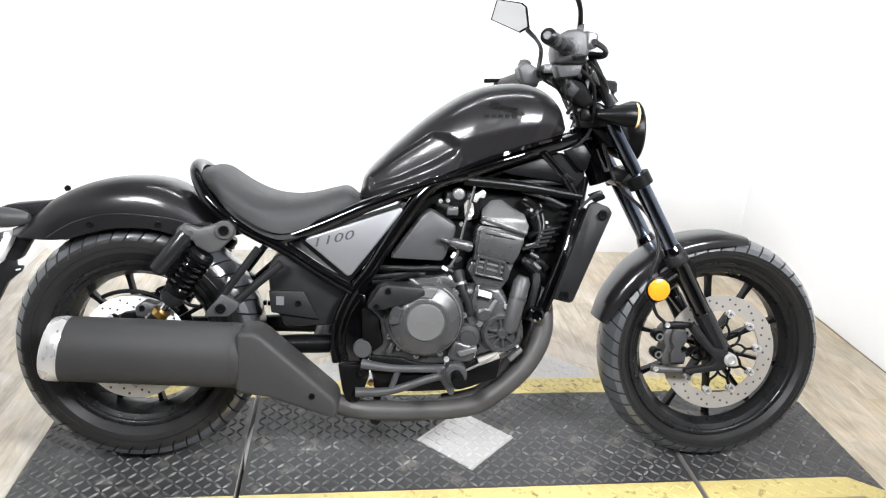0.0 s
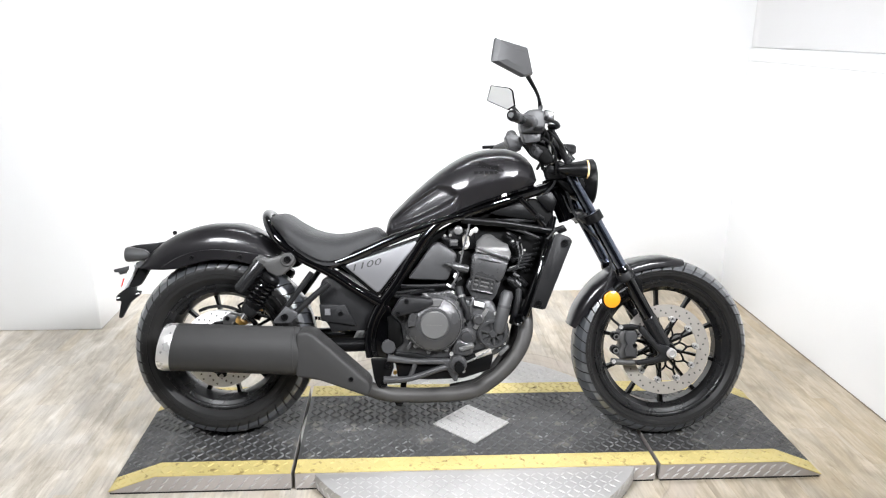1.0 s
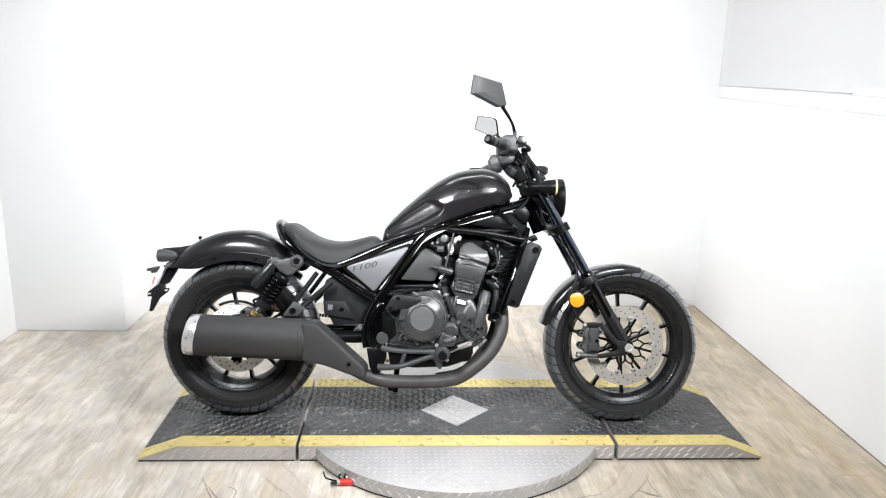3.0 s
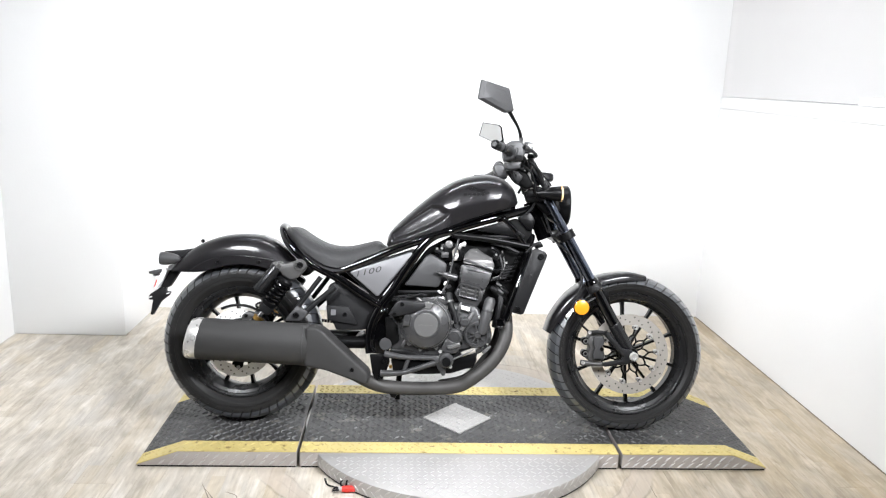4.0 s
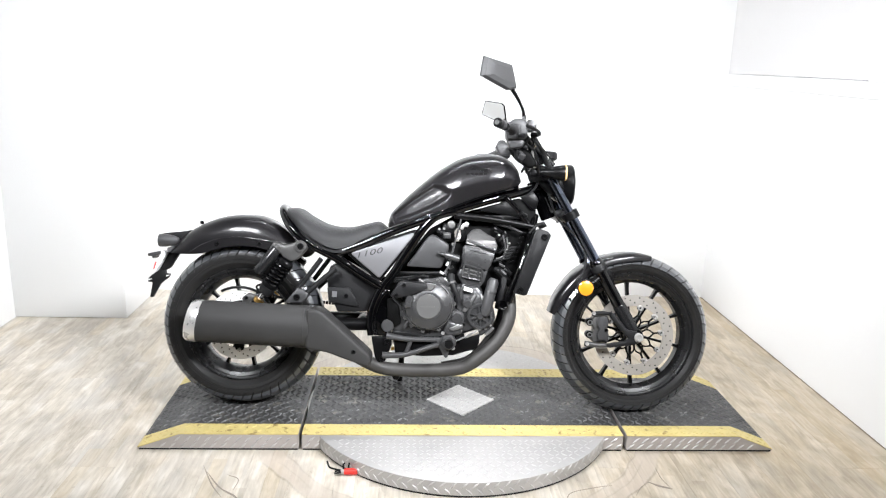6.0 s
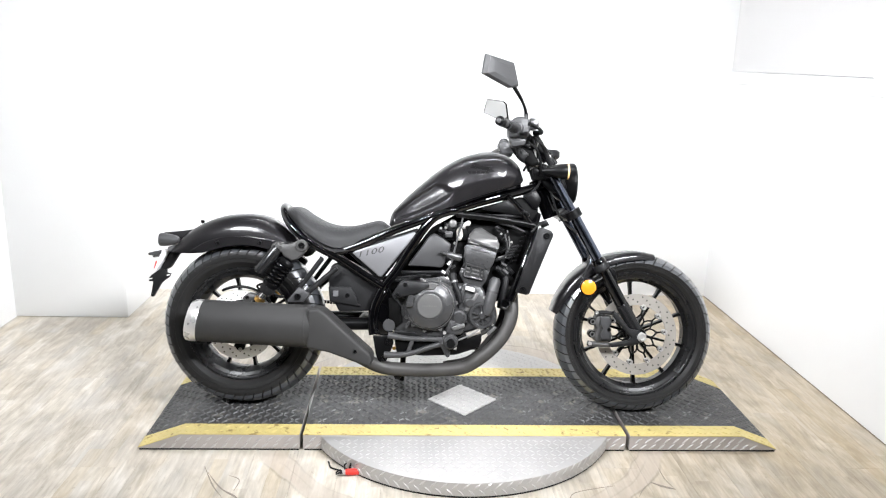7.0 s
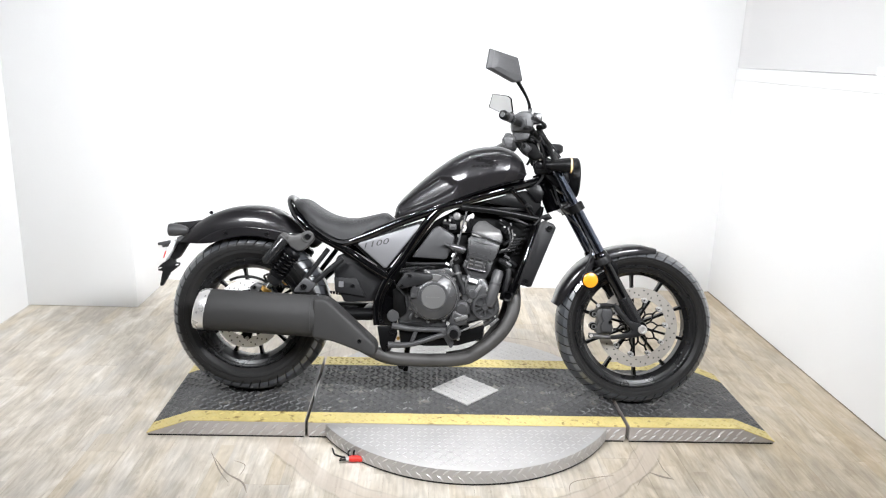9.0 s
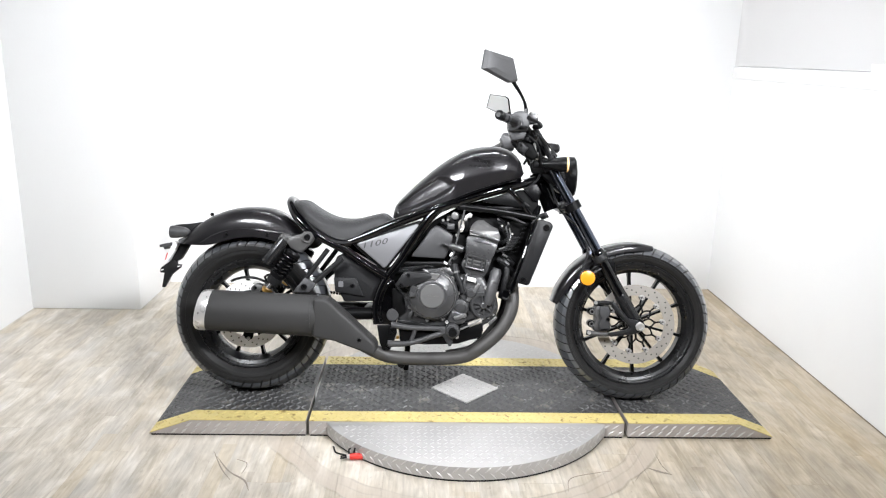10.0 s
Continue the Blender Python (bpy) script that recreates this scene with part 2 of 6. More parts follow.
# long corner curve and greyed paint imitate the soft falloff of light
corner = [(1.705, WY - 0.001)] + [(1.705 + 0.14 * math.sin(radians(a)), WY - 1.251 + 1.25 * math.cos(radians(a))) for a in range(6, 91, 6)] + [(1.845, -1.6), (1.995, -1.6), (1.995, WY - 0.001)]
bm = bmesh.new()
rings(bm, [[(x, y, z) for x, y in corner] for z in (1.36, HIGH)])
structure("wall_right_upper", bm, SHADED_UPPER, "recessed white wall with a rounded corner above the half wall", "wall")
structure("wall_right_front", block(WX1 + 0.9, WX1 + 1.05, -7.0, -1.6, 0, HIGH), SHOWROOM, "dark grey showroom wall beside the camera", "wall")
structure("wall_right_return", block(WX1 + 0.303, WX1 + 1.05, -1.597, -1.45, 0, HIGH), SHOWROOM, "short dark return of the side wall", "wall")
structure("wall_behind", block(WX0 - 0.95, 2.75, -7.15, -7.003, 0, HIGH), SHOWROOM, "dark grey showroom wall facing the motorcycle", "wall")
# ceiling out of view, kept dark so the gloss parts reflect less light
structure("ceiling", block(WX0 - 0.95, 2.75, -7.15, WY + 0.15, HIGH + 0.003, HIGH + 0.1), CEIL, "unseen ceiling, kept dark so gloss parts reflect less", "ceiling")


def light_bar(x, y, z, length, n, tilt=0.0, half=0.0226):
    root = thing("light_bar", "slim white lamp bar with a row of bright diodes", "ceiling light", pose(x, y, z), "lamp bars")
    turn = pose(0, 0, 0, tilt, 0, 0)
    part("housing", block(-length / 2, length / 2, -0.03, 0.03, 0.0, 0.04, 0.004), WHITE, root, at=turn)
    for u in (-0.4, 0.4):
        part("hanger", tube([(u * length, 0, 0.03), (u * length, 0, HIGH + 0.003 - z)], 0.006, 0, 8), WHITE, root)
    diode = mesh_of("diode", block(-half, half, -half, half, -0.004, -0.001), LED, 0)
    for k in range(n):
        part("diode", diode, None, root, at=turn @ pose(length * ((k + 0.5) / n - 0.5), 0, 0))


def wood_material():
    m = bpy.data.materials.new("weathered_pale_plank")
    m.use_nodes = True
    n, l = m.node_tree.nodes, m.node_tree.links
    b = n["Principled BSDF"]
    coord, info = n.new("ShaderNodeNewGeometry"), n.new("ShaderNodeObjectInfo")

    def noise(vector, scale, detail=5, distortion=0.0):
        mp, tx = n.new("ShaderNodeMapping"), n.new("ShaderNodeTexNoise")
        mp.inputs["Scale"].default_value = scale
        tx.inputs["Scale"].default_value, tx.inputs["Detail"].default_value, tx.inputs["Distortion"].default_value = 1.0, detail, distortion
        l.new(vector, mp.inputs["Vector"])
        l.new(mp.outputs["Vector"], tx.inputs["Vector"])
        return tx.outputs["Fac"]

    def calc(op, *values):
        q = n.new("ShaderNodeMath")
        q.operation = op
        for k, v in enumerate(values):
            if isinstance(v, float):
                q.inputs[k].default_value = v
            else:
                l.new(v, q.inputs[k])
        return q.outputs[0]

    def spread(value, a, b, c, d):
        q = n.new("ShaderNodeMapRange")
        for name, v in zip(("From Min", "From Max", "To Min", "To Max"), (a, b, c, d)):
            q.inputs[name].default_value = v
        l.new(value, q.inputs["Value"])
        return q.outputs["Result"]

    shift = n.new("ShaderNodeVectorMath")
    shift.operation = "MULTIPLY_ADD"
    shift.inputs[1].default_value = (3.1, 7.7, 0.0)
    l.new(info.outputs["Random"], shift.inputs[0])
    l.new(coord.outputs["Position"], shift.inputs[2])
    own = shift.outputs["Vector"]
    # narrow printed strips, three to a plank, each of its own tone
    split_xyz = n.new("ShaderNodeSeparateXYZ")
    l.new(coord.outputs["Position"], split_xyz.inputs["Vector"])
    wave = noise(coord.outputs["Position"], (9.0, 3.0, 1.0), 3)
    across = calc("MULTIPLY_ADD", wave, 0.12, calc("DIVIDE", split_xyz.outputs["X"], 0.0507))
    row = calc("FLOOR", across)
    seam = spread(calc("FRACT", across), 0.0, 0.06, 0.90, 1.0)
    row_hash = n.new("ShaderNodeTexWhiteNoise")
    row_hash.noise_dimensions = "1D"
    l.new(row, row_hash.inputs["W"])
    cell = calc("FLOOR", calc("ADD", calc("DIVIDE", split_xyz.outputs["Y"], 0.62), calc("MULTIPLY", row_hash.outputs["Value"], 7.0)))
    joined, strip = n.new("ShaderNodeCombineXYZ"), n.new("ShaderNodeTexWhiteNoise")
    l.new(row, joined.inputs["X"])
    l.new(cell, joined.inputs["Y"])
    strip.noise_dimensions = "2D"
    l.new(joined.outputs["Vector"], strip.inputs["Vector"])
    grain = noise(own, (34.0, 7.0, 1.0), 8, 1.0)
    blotch = noise(coord.outputs["Position"], (10.0, 5.5, 1.0), 5, 0.8)
    mix = calc("ADD", calc("MULTIPLY", strip.outputs["Value"], 0.12), calc("ADD", calc("MULTIPLY", grain, 0.46), calc("MULTIPLY_ADD", blotch, 0.55, -0.02)))
    ramp = n.new("ShaderNodeValToRGB")
    e = ramp.color_ramp.elements
    e[0].position, e[0].color = 0.35, (0.325, 0.284, 0.232, 1)
    e[1].position, e[1].color = 0.74, (0.680, 0.640, 0.578, 1)
    for pos, col in ((0.47, (0.425, 0.377, 0.308, 1)), (0.60, (0.548, 0.500, 0.425, 1))):
        ramp.color_ramp.elements.new(pos).color = col
    l.new(mix, ramp.inputs["Fac"])
    # grey weathering and ochre patches
    grey = n.new("ShaderNodeMix")
    grey.data_type = "RGBA"
    grey.inputs["B"].default_value = (0.470, 0.452, 0.425, 1)
    l.new(spread(noise(own, (7.0, 2.6, 1.0), 5), 0.46, 0.66, 0.0, 0.50), grey.inputs["Factor"])
    l.new(ramp.outputs["Color"], grey.inputs["A"])
    ochre = n.new("ShaderNodeMix")
    ochre.data_type = "RGBA"
    ochre.inputs["B"].default_value = (0.50, 0.395, 0.235, 1)
    tint = n.new("ShaderNodeSeparateXYZ")
    l.new(strip.outputs["Color"], tint.inputs["Vector"])
    patches = spread(noise(coord.outputs["Position"], (5.0, 2.2, 1.0), 6, 0.6), 0.55, 0.72, 0.0, 0.30)
    l.new(calc("MAXIMUM", patches, spread(tint.outputs["Y"], 0.72, 1.0, 0.0, 0.34)), ochre.inputs["Factor"])
    l.new(grey.outputs["Result"], ochre.inputs["A"])
    worn = n.new("ShaderNodeMix")
    worn.data_type, worn.blend_type = "RGBA", "MULTIPLY"
    worn.inputs["B"].default_value = (0.86, 0.80, 0.70, 1)
    # tint growing browner and darker towards positive x
    l.new(spread(calc("MULTIPLY_ADD", noise(coord.outputs["Position"], (3.5, 1.8, 1.0), 5), 1.1, split_xyz.outputs["X"]), 0.75, 1.70, 0.0, 1.0), worn.inputs["Factor"])
    l.new(ochre.outputs["Result"], worn.inputs["A"])
    # fine dark fibres and pores
    fine = spread(noise(own, (110.0, 9.0, 1.0), 4), 0.3, 0.7, 0.88, 1.09)
    pores = spread(noise(own, (60.0, 30.0, 1.0), 2), 0.24, 0.34, 0.80, 1.0)
    mul = n.new("ShaderNodeVectorMath")
    mul.operation = "SCALE"
    l.new(worn.outputs["Result"], mul.inputs[0])
    l.new(calc("MULTIPLY", calc("MULTIPLY", fine, pores), seam), mul.inputs["Scale"])
    # scuffed rings where the table's outrigger wheels run
    geo, dist, ring, rough_noise = n.new("ShaderNodeNewGeometry"), n.new("ShaderNodeVectorMath"), n.new("ShaderNodeValToRGB"), n.new("ShaderNodeTexNoise")
    dist.operation = "DISTANCE"
    dist.inputs[1].default_value = (0.075, 0.009, 0.0)
    l.new(geo.outputs["Position"], dist.inputs[0])
    rough_noise.inputs["Scale"].default_value = 5.0
    l.new(geo.outputs["Position"], rough_noise.inputs["Vector"])
    wob = n.new("ShaderNodeMath")
    wob.operation = "MULTIPLY_ADD"
    wob.inputs[1].default_value = 0.06
    l.new(rough_noise.outputs["Fac"], wob.inputs[0])
    l.new(dist.outputs["Value"], wob.inputs[2])
    ring.color_ramp.elements[0].position, ring.color_ramp.elements[0].color = 0.70, (0, 0, 0, 1)
    ring.color_ramp.elements[1].position, ring.color_ramp.elements[1].color = 0.97, (0, 0, 0, 1)
    for pos, val in ((0.735, 0.0), (0.742, 0.5), (0.752, 0.75), (0.80, 0.75), (0.822, 0.9), (0.832, 0.0)):
        el = ring.color_ramp.elements.new(pos)
        el.color = (val, val, val, 1)
    l.new(wob.outputs["Value"], ring.inputs["Fac"])
    scuff = n.new("ShaderNodeMix")
    scuff.data_type = "RGBA"
    scuff.inputs["B"].default_value = (0.45, 0.392, 0.335, 1)
    part_way = n.new("ShaderNodeMath")
    part_way.operation = "MULTIPLY"
    part_way.inputs[1].default_value = 0.75
    l.new(ring.outputs["Color"], part_way.inputs[0])
    l.new(part_way.outputs["Value"], scuff.inputs["Factor"])
    l.new(mul.outputs["Vector"], scuff.inputs["A"])
    # dark rubber lines along the edges of the ring
    lines = n.new("ShaderNodeValToRGB")
    lines.color_ramp.elements[0].position, lines.color_ramp.elements[0].color = 0.70, (1, 1, 1, 1)
    lines.color_ramp.elements[1].position, lines.color_ramp.elements[1].color = 0.98, (1, 1, 1, 1)
    for pos, val in ((0.738, 1.0), (0.743, 0.66), (0.748, 1.0), (0.776, 1.0), (0.781, 0.82), (0.786, 1.0), (0.824, 1.0), (0.831, 0.60), (0.838, 1.0)):
        lines.color_ramp.elements.new(pos).color = (val, val * 0.985, val * 0.96, 1)
    l.new(wob.outputs["Value"], lines.inputs["Fac"])
    rubbed = n.new("ShaderNodeMix")
    rubbed.data_type, rubbed.blend_type = "RGBA", "MULTIPLY"
    l.new(spread(noise(coord.outputs["Position"], (4.0, 4.0, 1.0), 4), 0.40, 0.60, 0.15, 1.0), rubbed.inputs["Factor"])
    l.new(scuff.outputs["Result"], rubbed.inputs["A"])
    l.new(lines.outputs["Color"], rubbed.inputs["B"])
    l.new(rubbed.outputs["Result"], b.inputs["Base Color"])
    b.inputs["Roughness"].default_value = 0.42
    bp = n.new("ShaderNodeBump")
    bp.inputs["Strength"].default_value, bp.inputs["Distance"].default_value = 0.25, 0.001
    l.new(grain, bp.inputs["Height"])
    l.new(bp.outputs["Normal"], b.inputs["Normal"])
    return m


light_bar(-0.05, 0.42, 2.84, 2.2, 10, 5, 0.0296)
light_bar(-0.20, -2.00, 2.68, 2.8, 5, 62)
light_bar(-0.10, -3.15, 2.60, 3.2, 4, 66)
PLANK = wood_material()
SUBFLOOR = shader("plank_joint", (0.36, 0.305, 0.235), 0.7, vary=0.2, scale=3)
floor = structure("floor", block(WX0 - 0.95, 2.75, -7.15, WY + 0.15, -0.1, -0.004), SUBFLOOR, "floor of weathered pale wood planks laid in rows", "floor")

# ---- the turntable lift ----
DECK_Z = 0.0625
LY0, LY1 = -0.285, 0.318
CX, CY, CR = 0.075, 0.009, 0.599


def lozenges(places, long, wide, high):
    """Raised tread bars: (x, y, z, angle) each, joined."""
    verts, faces = [], []
    shape = ((-1, 0, 0), (-0.35, -1, 0), (0.35, -1, 0), (1, 0, 0), (0.35, 1, 0), (-0.35, 1, 0), (-0.55, 0, 1), (0.55, 0, 1))
    skin = ((0, 1, 6), (1, 2, 7, 6), (2, 3, 7), (3, 4, 7), (4, 5, 6, 7), (5, 0, 6))
    for x, y, z, a in places:
        k = len(verts)
        c, s = math.cos(a), math.sin(a)
        for u, v, w in shape:
            u, v = u * long / 2, v * wide / 2
            verts.append((x + c * u - s * v, y + s * u + c * v, z + w * high))
        faces += [tuple(k + i for i in f) for f in skin]
    me = bpy.data.meshes.new("tread")
    me.from_pydata(verts, [], faces)
    me.update()
    return me


def tread_grid(x0, x1, y0, y1, step, z, keep=lambda x, y: True):
    rows = []
    ny, nx = int((y1 - y0) / step), int((x1 - x0) / step)
    for j in range(ny):
        for i in range(nx):
            x, y = x0 + (i + 0.5) * (x1 - x0) / nx, y0 + (j + 0.5) * (y1 - y0) / ny
            if keep(x, y):
                rows.append((x, y, z(x) if callable(z) else z, radians(45 if (i + j) % 2 else -45)))
    return rows


def tread_part(name, places, material, parent, long=0.030, wide=0.008, high=0.0022, label=""):
    me = lozenges(places, long, wide, high)
    me.materials.append(material)
    return tagged(part(name, me, material, parent, label), kind="stuff")


def lift_section(name, label, x0, x1, toe0, toe1):
    """One deck section; toe0 and toe1: length of the sloping toe at either end."""
    root = thing(name, label, "vehicle lift", pose(0, 0, 0), "lift sections")
    z = DECK_Z
    outline = [(x0, 0.007), (x1, 0.007)]
    outline += [(x1, 0.010), (x1 - toe1, z)] if toe1 else [(x1, z)]
    outline += [(x0 + toe0, z), (x0, 0.010)] if toe0 else [(x0, z)]
    part("side_skirt", prism(outline, LY0, LY1, 0.0015, 1), SKIRT, root, "bare aluminium tread plate sides")
    # dark strip drawn in for the shadow line under the plate
    part("foot_strip", block(x0 + 0.004, x1 - 0.004, LY0 + 0.003, LY1 - 0.003, 0.0005, 0.0068), DARKGAP, root, "dark strip for the shadow line under the plate")

    def top(x):
        if toe0 and x < x0 + toe0:
            return 0.010 + (z - 0.010) * max(0, (x - x0) / toe0)
        if toe1 and x > x1 - toe1:
            return 0.010 + (z - 0.010) * max(0, (x1 - x) / toe1)
        return z
    xs = sorted({x0 + 0.001, x0 + max(toe0, 0.001), x1 - max(toe1, 0.001), x1 - 0.001})

    def sheet(y0, y1, up):
        bm = bmesh.new()
        loops = [[(x, y0, top(x) + 0.0005), (x, y1, top(x) + 0.0005), (x, y1, top(x) + up), (x, y0, top(x) + up)] for x in xs]
        rings(bm, loops)
        return bm
    part("deck_sheet", sheet(LY0 + 0.079, LY1 - 0.086, 0.0025), DECK, root, "worn black painted tread plate")
    part("edge_stripe", sheet(LY0 - 0.001, LY0 + 0.077, 0.003), YELLOW, root, "scuffed yellow painted edge")
    part("edge_stripe", sheet(LY1 - 0.084, LY1 + 0.001, 0.003), YELLOW, root, "scuffed yellow painted edge")
    part("tread", lozenges(tread_grid(x0 + 0.01, x1 - 0.01, LY0 + 0.082, LY1 - 0.089, 0.0235, lambda x: top(x) + 0.0024), 0.029, 0.0085, 0.0034), BAR, root)
    root.children[-1].data.materials.append(BAR)
    tagged(root.children[-1], kind="stuff")
    for y0, y1 in ((LY0, LY0 + 0.076), (LY1 - 0.083, LY1)):
        me = lozenges(tread_grid(x0 + 0.01, x1 - 0.01, y0 + 0.004, y1 - 0.004, 0.0235, lambda x: top(x) + 0.003), 0.026, 0.0075, 0.0028)
        me.materials.append(YELLOW)
        tagged(part("stripe_tread", me, YELLOW, root), kind="stuff")
    # bars on the upright skirt
    verts, faces = [], []
    n = int((x1 - x0) / 0.034)
    for i in range(n):
        for j in range(2):
            x, h = x0 + (i + 0.5 + 0.5 * j) * (x1 - x0) / n, 0.020 + 0.025 * j
            if h + 0.012 > top(min(max(x, x0), x1)) or x > x1 - 0.012:
                continue
            a = radians(42 if (i // 3) % 2 else 38)
            k = len(verts)
            for u, v, w in ((-1, 0, 0), (0, -1, 0), (1, 0, 0), (0, 1, 0), (-0.4, 0, 1), (0.4, 0, 1)):
                u, v = u * 0.019, v * 0.0046
                verts.append((x + math.cos(a) * u - math.sin(a) * v, LY0 - 0.0004 - 0.0028 * w, h + math.sin(a) * u + math.cos(a) * v))
            faces += [tuple(k + q for q in f) for f in ((0, 1, 4), (1, 2, 5, 4), (2, 3, 5), (3, 0, 4, 5))]
    me = bpy.data.meshes.new("skirt_tread")
    me.from_pydata(verts, [], faces)
    me.materials.append(ALUBAR)
    tagged(part("skirt_tread", me, ALUBAR, root), kind="stuff")
    return root


lift_section("ramp_section", "black tread plate ramp with yellow edges and sloping end", -1.100, -0.524, 0.150, 0)
mid_deck = lift_section("centre_deck", "black tread plate deck with yellow edges and a bare diamond plate", -0.513, 0.670, 0, 0)
lift_section("ramp_section", "black tread plate ramp with yellow edges and sloping end", 0.684, 1.242, 0, 0.136)

# diamond cover plate in the deck
bm = bmesh.new()
dx, dy, r = 0.083, 0.001, 0.138
rings(bm, [[(dx + r, dy, z), (dx, dy + r, z), (dx - r, dy, z), (dx, dy - r, z)] for z in (DECK_Z + 0.001, DECK_Z + 0.0065)])
plate = part("cover_plate", bm, ALU, mid_deck, "bare scuffed aluminium tread plate")
inside = lambda x, y: abs(x - dx) + abs(y - dy) < r - 0.012
tread_part("plate_tread", tread_grid(dx - r, dx + r, dy - r, dy + r, 0.024, DECK_Z + 0.0064, inside), ALUBAR, plate)

# the round table under the deck
table = thing("turntable", "round bare aluminium tread plate turntable on the floor", "turntable", pose(CX, CY, 0))
part("drum", lathe([(CR - 0.012, 0.004), (CR - 0.012, 0.009), (CR, 0.009), (CR, 0.0565), (CR - 0.002, 0.058), (0.05, 0.058)], axis="z", seg=120), ALU, table, sharp=40)
# dark ring drawn in for the shadow line under the drum
part("foot_ring", lathe([(CR - 0.02, 0.001), (CR - 0.003, 0.001), (CR - 0.003, 0.0085), (CR - 0.02, 0.0085)], axis="z", seg=96, shut=True), DARKGAP, table)
out = lambda x, y: x * x + y * y < (CR - 0.02) ** 2 and not (LY0 - CY - 0.012 < y < LY1 - CY + 0.012)
tread_part("table_tread", tread_grid(-CR, CR, -CR, CR, 0.0235, 0.0578, out), ALUBAR, table, 0.028, 0.0062, 0.0016)
verts, faces = [], []
n = 104
for i in range(n):
    for j in range(2):
        a0 = 2 * math.pi * (i + 0.5 * j) / n
        h = 0.022 + 0.023 * j
        k = len(verts)
        for u, v, w in ((-1, 0, 0), (0, -1, 0), (1, 0, 0), (0, 1, 0), (-0.4, 0, 1), (0.4, 0, 1)):
            u, v = u * 0.019, v * 0.0046
            tip = 0.75 if j else -0.75
            al, up = math.cos(tip) * u - math.sin(tip) * v, math.sin(tip) * u + math.cos(tip) * v
            rr = CR - 0.0006 + 0.0028 * w
            verts.append((rr * math.cos(a0 + al / CR), rr * math.sin(a0 + al / CR), h + up))
        faces += [tuple(k + q for q in f) for f in ((0, 1, 4), (1, 2, 5, 4), (2, 3, 5), (3, 0, 4, 5))]
me = bpy.data.meshes.new("drum_tread")
me.from_pydata(verts, [], faces)
me.materials.append(ALUBAR)
tagged(part("drum_tread", me, ALUBAR, table), kind="stuff")

# small box on the half wall
box = thing("small_box", "small plain white box lying on the half wall cap", "box", pose(1.77, 0.16, 1.359))
part("carton", block(-0.045, 0.045, -0.12, 0.12, 0.0, 0.030, 0.003), WHITE, box)
part("carton_lid", block(-0.046, 0.046, -0.121, 0.121, 0.0305, 0.034, 0.001, 1), WHITE, box)

# red handled connector beside the turntable
clip = thing("cable_connector", "red plastic cable connector with black metal jaws on the floor", "connector", pose(-0.352, -0.452, 0.0, 0, 0, 4))
part("handle", lathe([(0.003, 0.004), (0.010, 0.006), (0.0115, 0.014), (0.0115, 0.046), (0.010, 0.052), (0.003, 0.054)], (0, 0, 0.014), "x", 20), RED, clip, "red plastic sleeve")
part("collar", lathe([(0.007, -0.006), (0.009, -0.004), (0.009, 0.005), (0.007, 0.007)], (0, 0, 0.014), "x", 16), ALU, clip)
for s in (-1, 1):
    part("jaw", tube([(-0.004, 0.004 * s, 0.014), (-0.016, 0.009 * s, 0.016), (-0.027, 0.004 * s, 0.010)], [0.0045, 0.004, 0.002], 8, 8), MATT, clip, "black metal jaw")
    part("lug", tube([(0.012 + 0.008 * s, 0.006, 0.020), (0.012 + 0.010 * s, 0.010, 0.034), (0.016 + 0.008 * s, 0.018, 0.036)], 0.003, 8, 8), MATT, clip)
part("lead", tube([(-0.004, 0.006, 0.014), (-0.02, 0.03, 0.006), (-0.045, 0.05, 0.004), (-0.055, 0.09, 0.004)], 0.003, 16, 8), MATT, clip, "black lead")

# splits and scuffs in the plank floor
SPLIT = shader("dark_split", (0.25, 0.215, 0.18), 0.8)


def split(points, width):
    bm = bmesh.new()
    pts = catmull([(x, y, 0.0006) for x, y in points], 14)
    loops = []
    for i, p in enumerate(pts):
        t = (pts[min(i + 1, 13)] - pts[max(i - 1, 0)]).normalized()
        side = Vector((-t.y, t.x, 0))
        w = width * (0.25 + 0.75 * math.sin(math.pi * i / 13)) * (0.7 + 0.6 * random.random())
        loops.append([p - side * w / 2, p + side * w / 2, p + side * w / 2 - Vector((0, 0, 0.003)), p - side * w / 2 - Vector((0, 0, 0.003))])
    rings(bm, loops)
    part("split", bm, SPLIT, floor)


split([(0.703, -0.491), (0.736, -0.516), (0.774, -0.533)], 0.011)
split([(0.393, -0.643), (0.414, -0.563), (0.504, -0.528), (0.570, -0.513)], 0.003)
split([(0.758, -0.400), (0.758, -0.471), (0.771, -0.528)], 0.003)
split([(0.636, -0.576), (0.665, -0.530), (0.703, -0.491)], 0.003)
split([(-0.838, -0.390), (-0.781, -0.509), (-0.732, -0.583)], 0.004)
split([(-0.816, -0.431), (-0.750, -0.528), (-0.687, -0.582), (-0.658, -0.643)], 0.006)
split([(-0.743, -0.449), (-0.700, -0.478), (-0.703, -0.545)], 0.003)

# ---- the motorcycle: x forward, y across (the exhaust side is negative), z up from the deck ----
bike = thing("motorcycle", "dark grey and black cruiser motorcycle leaning on its side stand", "motorcycle",
             pose(-0.018, -0.046, 0.058) @ pose(0, 0, 0, 0, 0, -2.4) @ pose(0, 0, 0, -12.5, 0, 0))


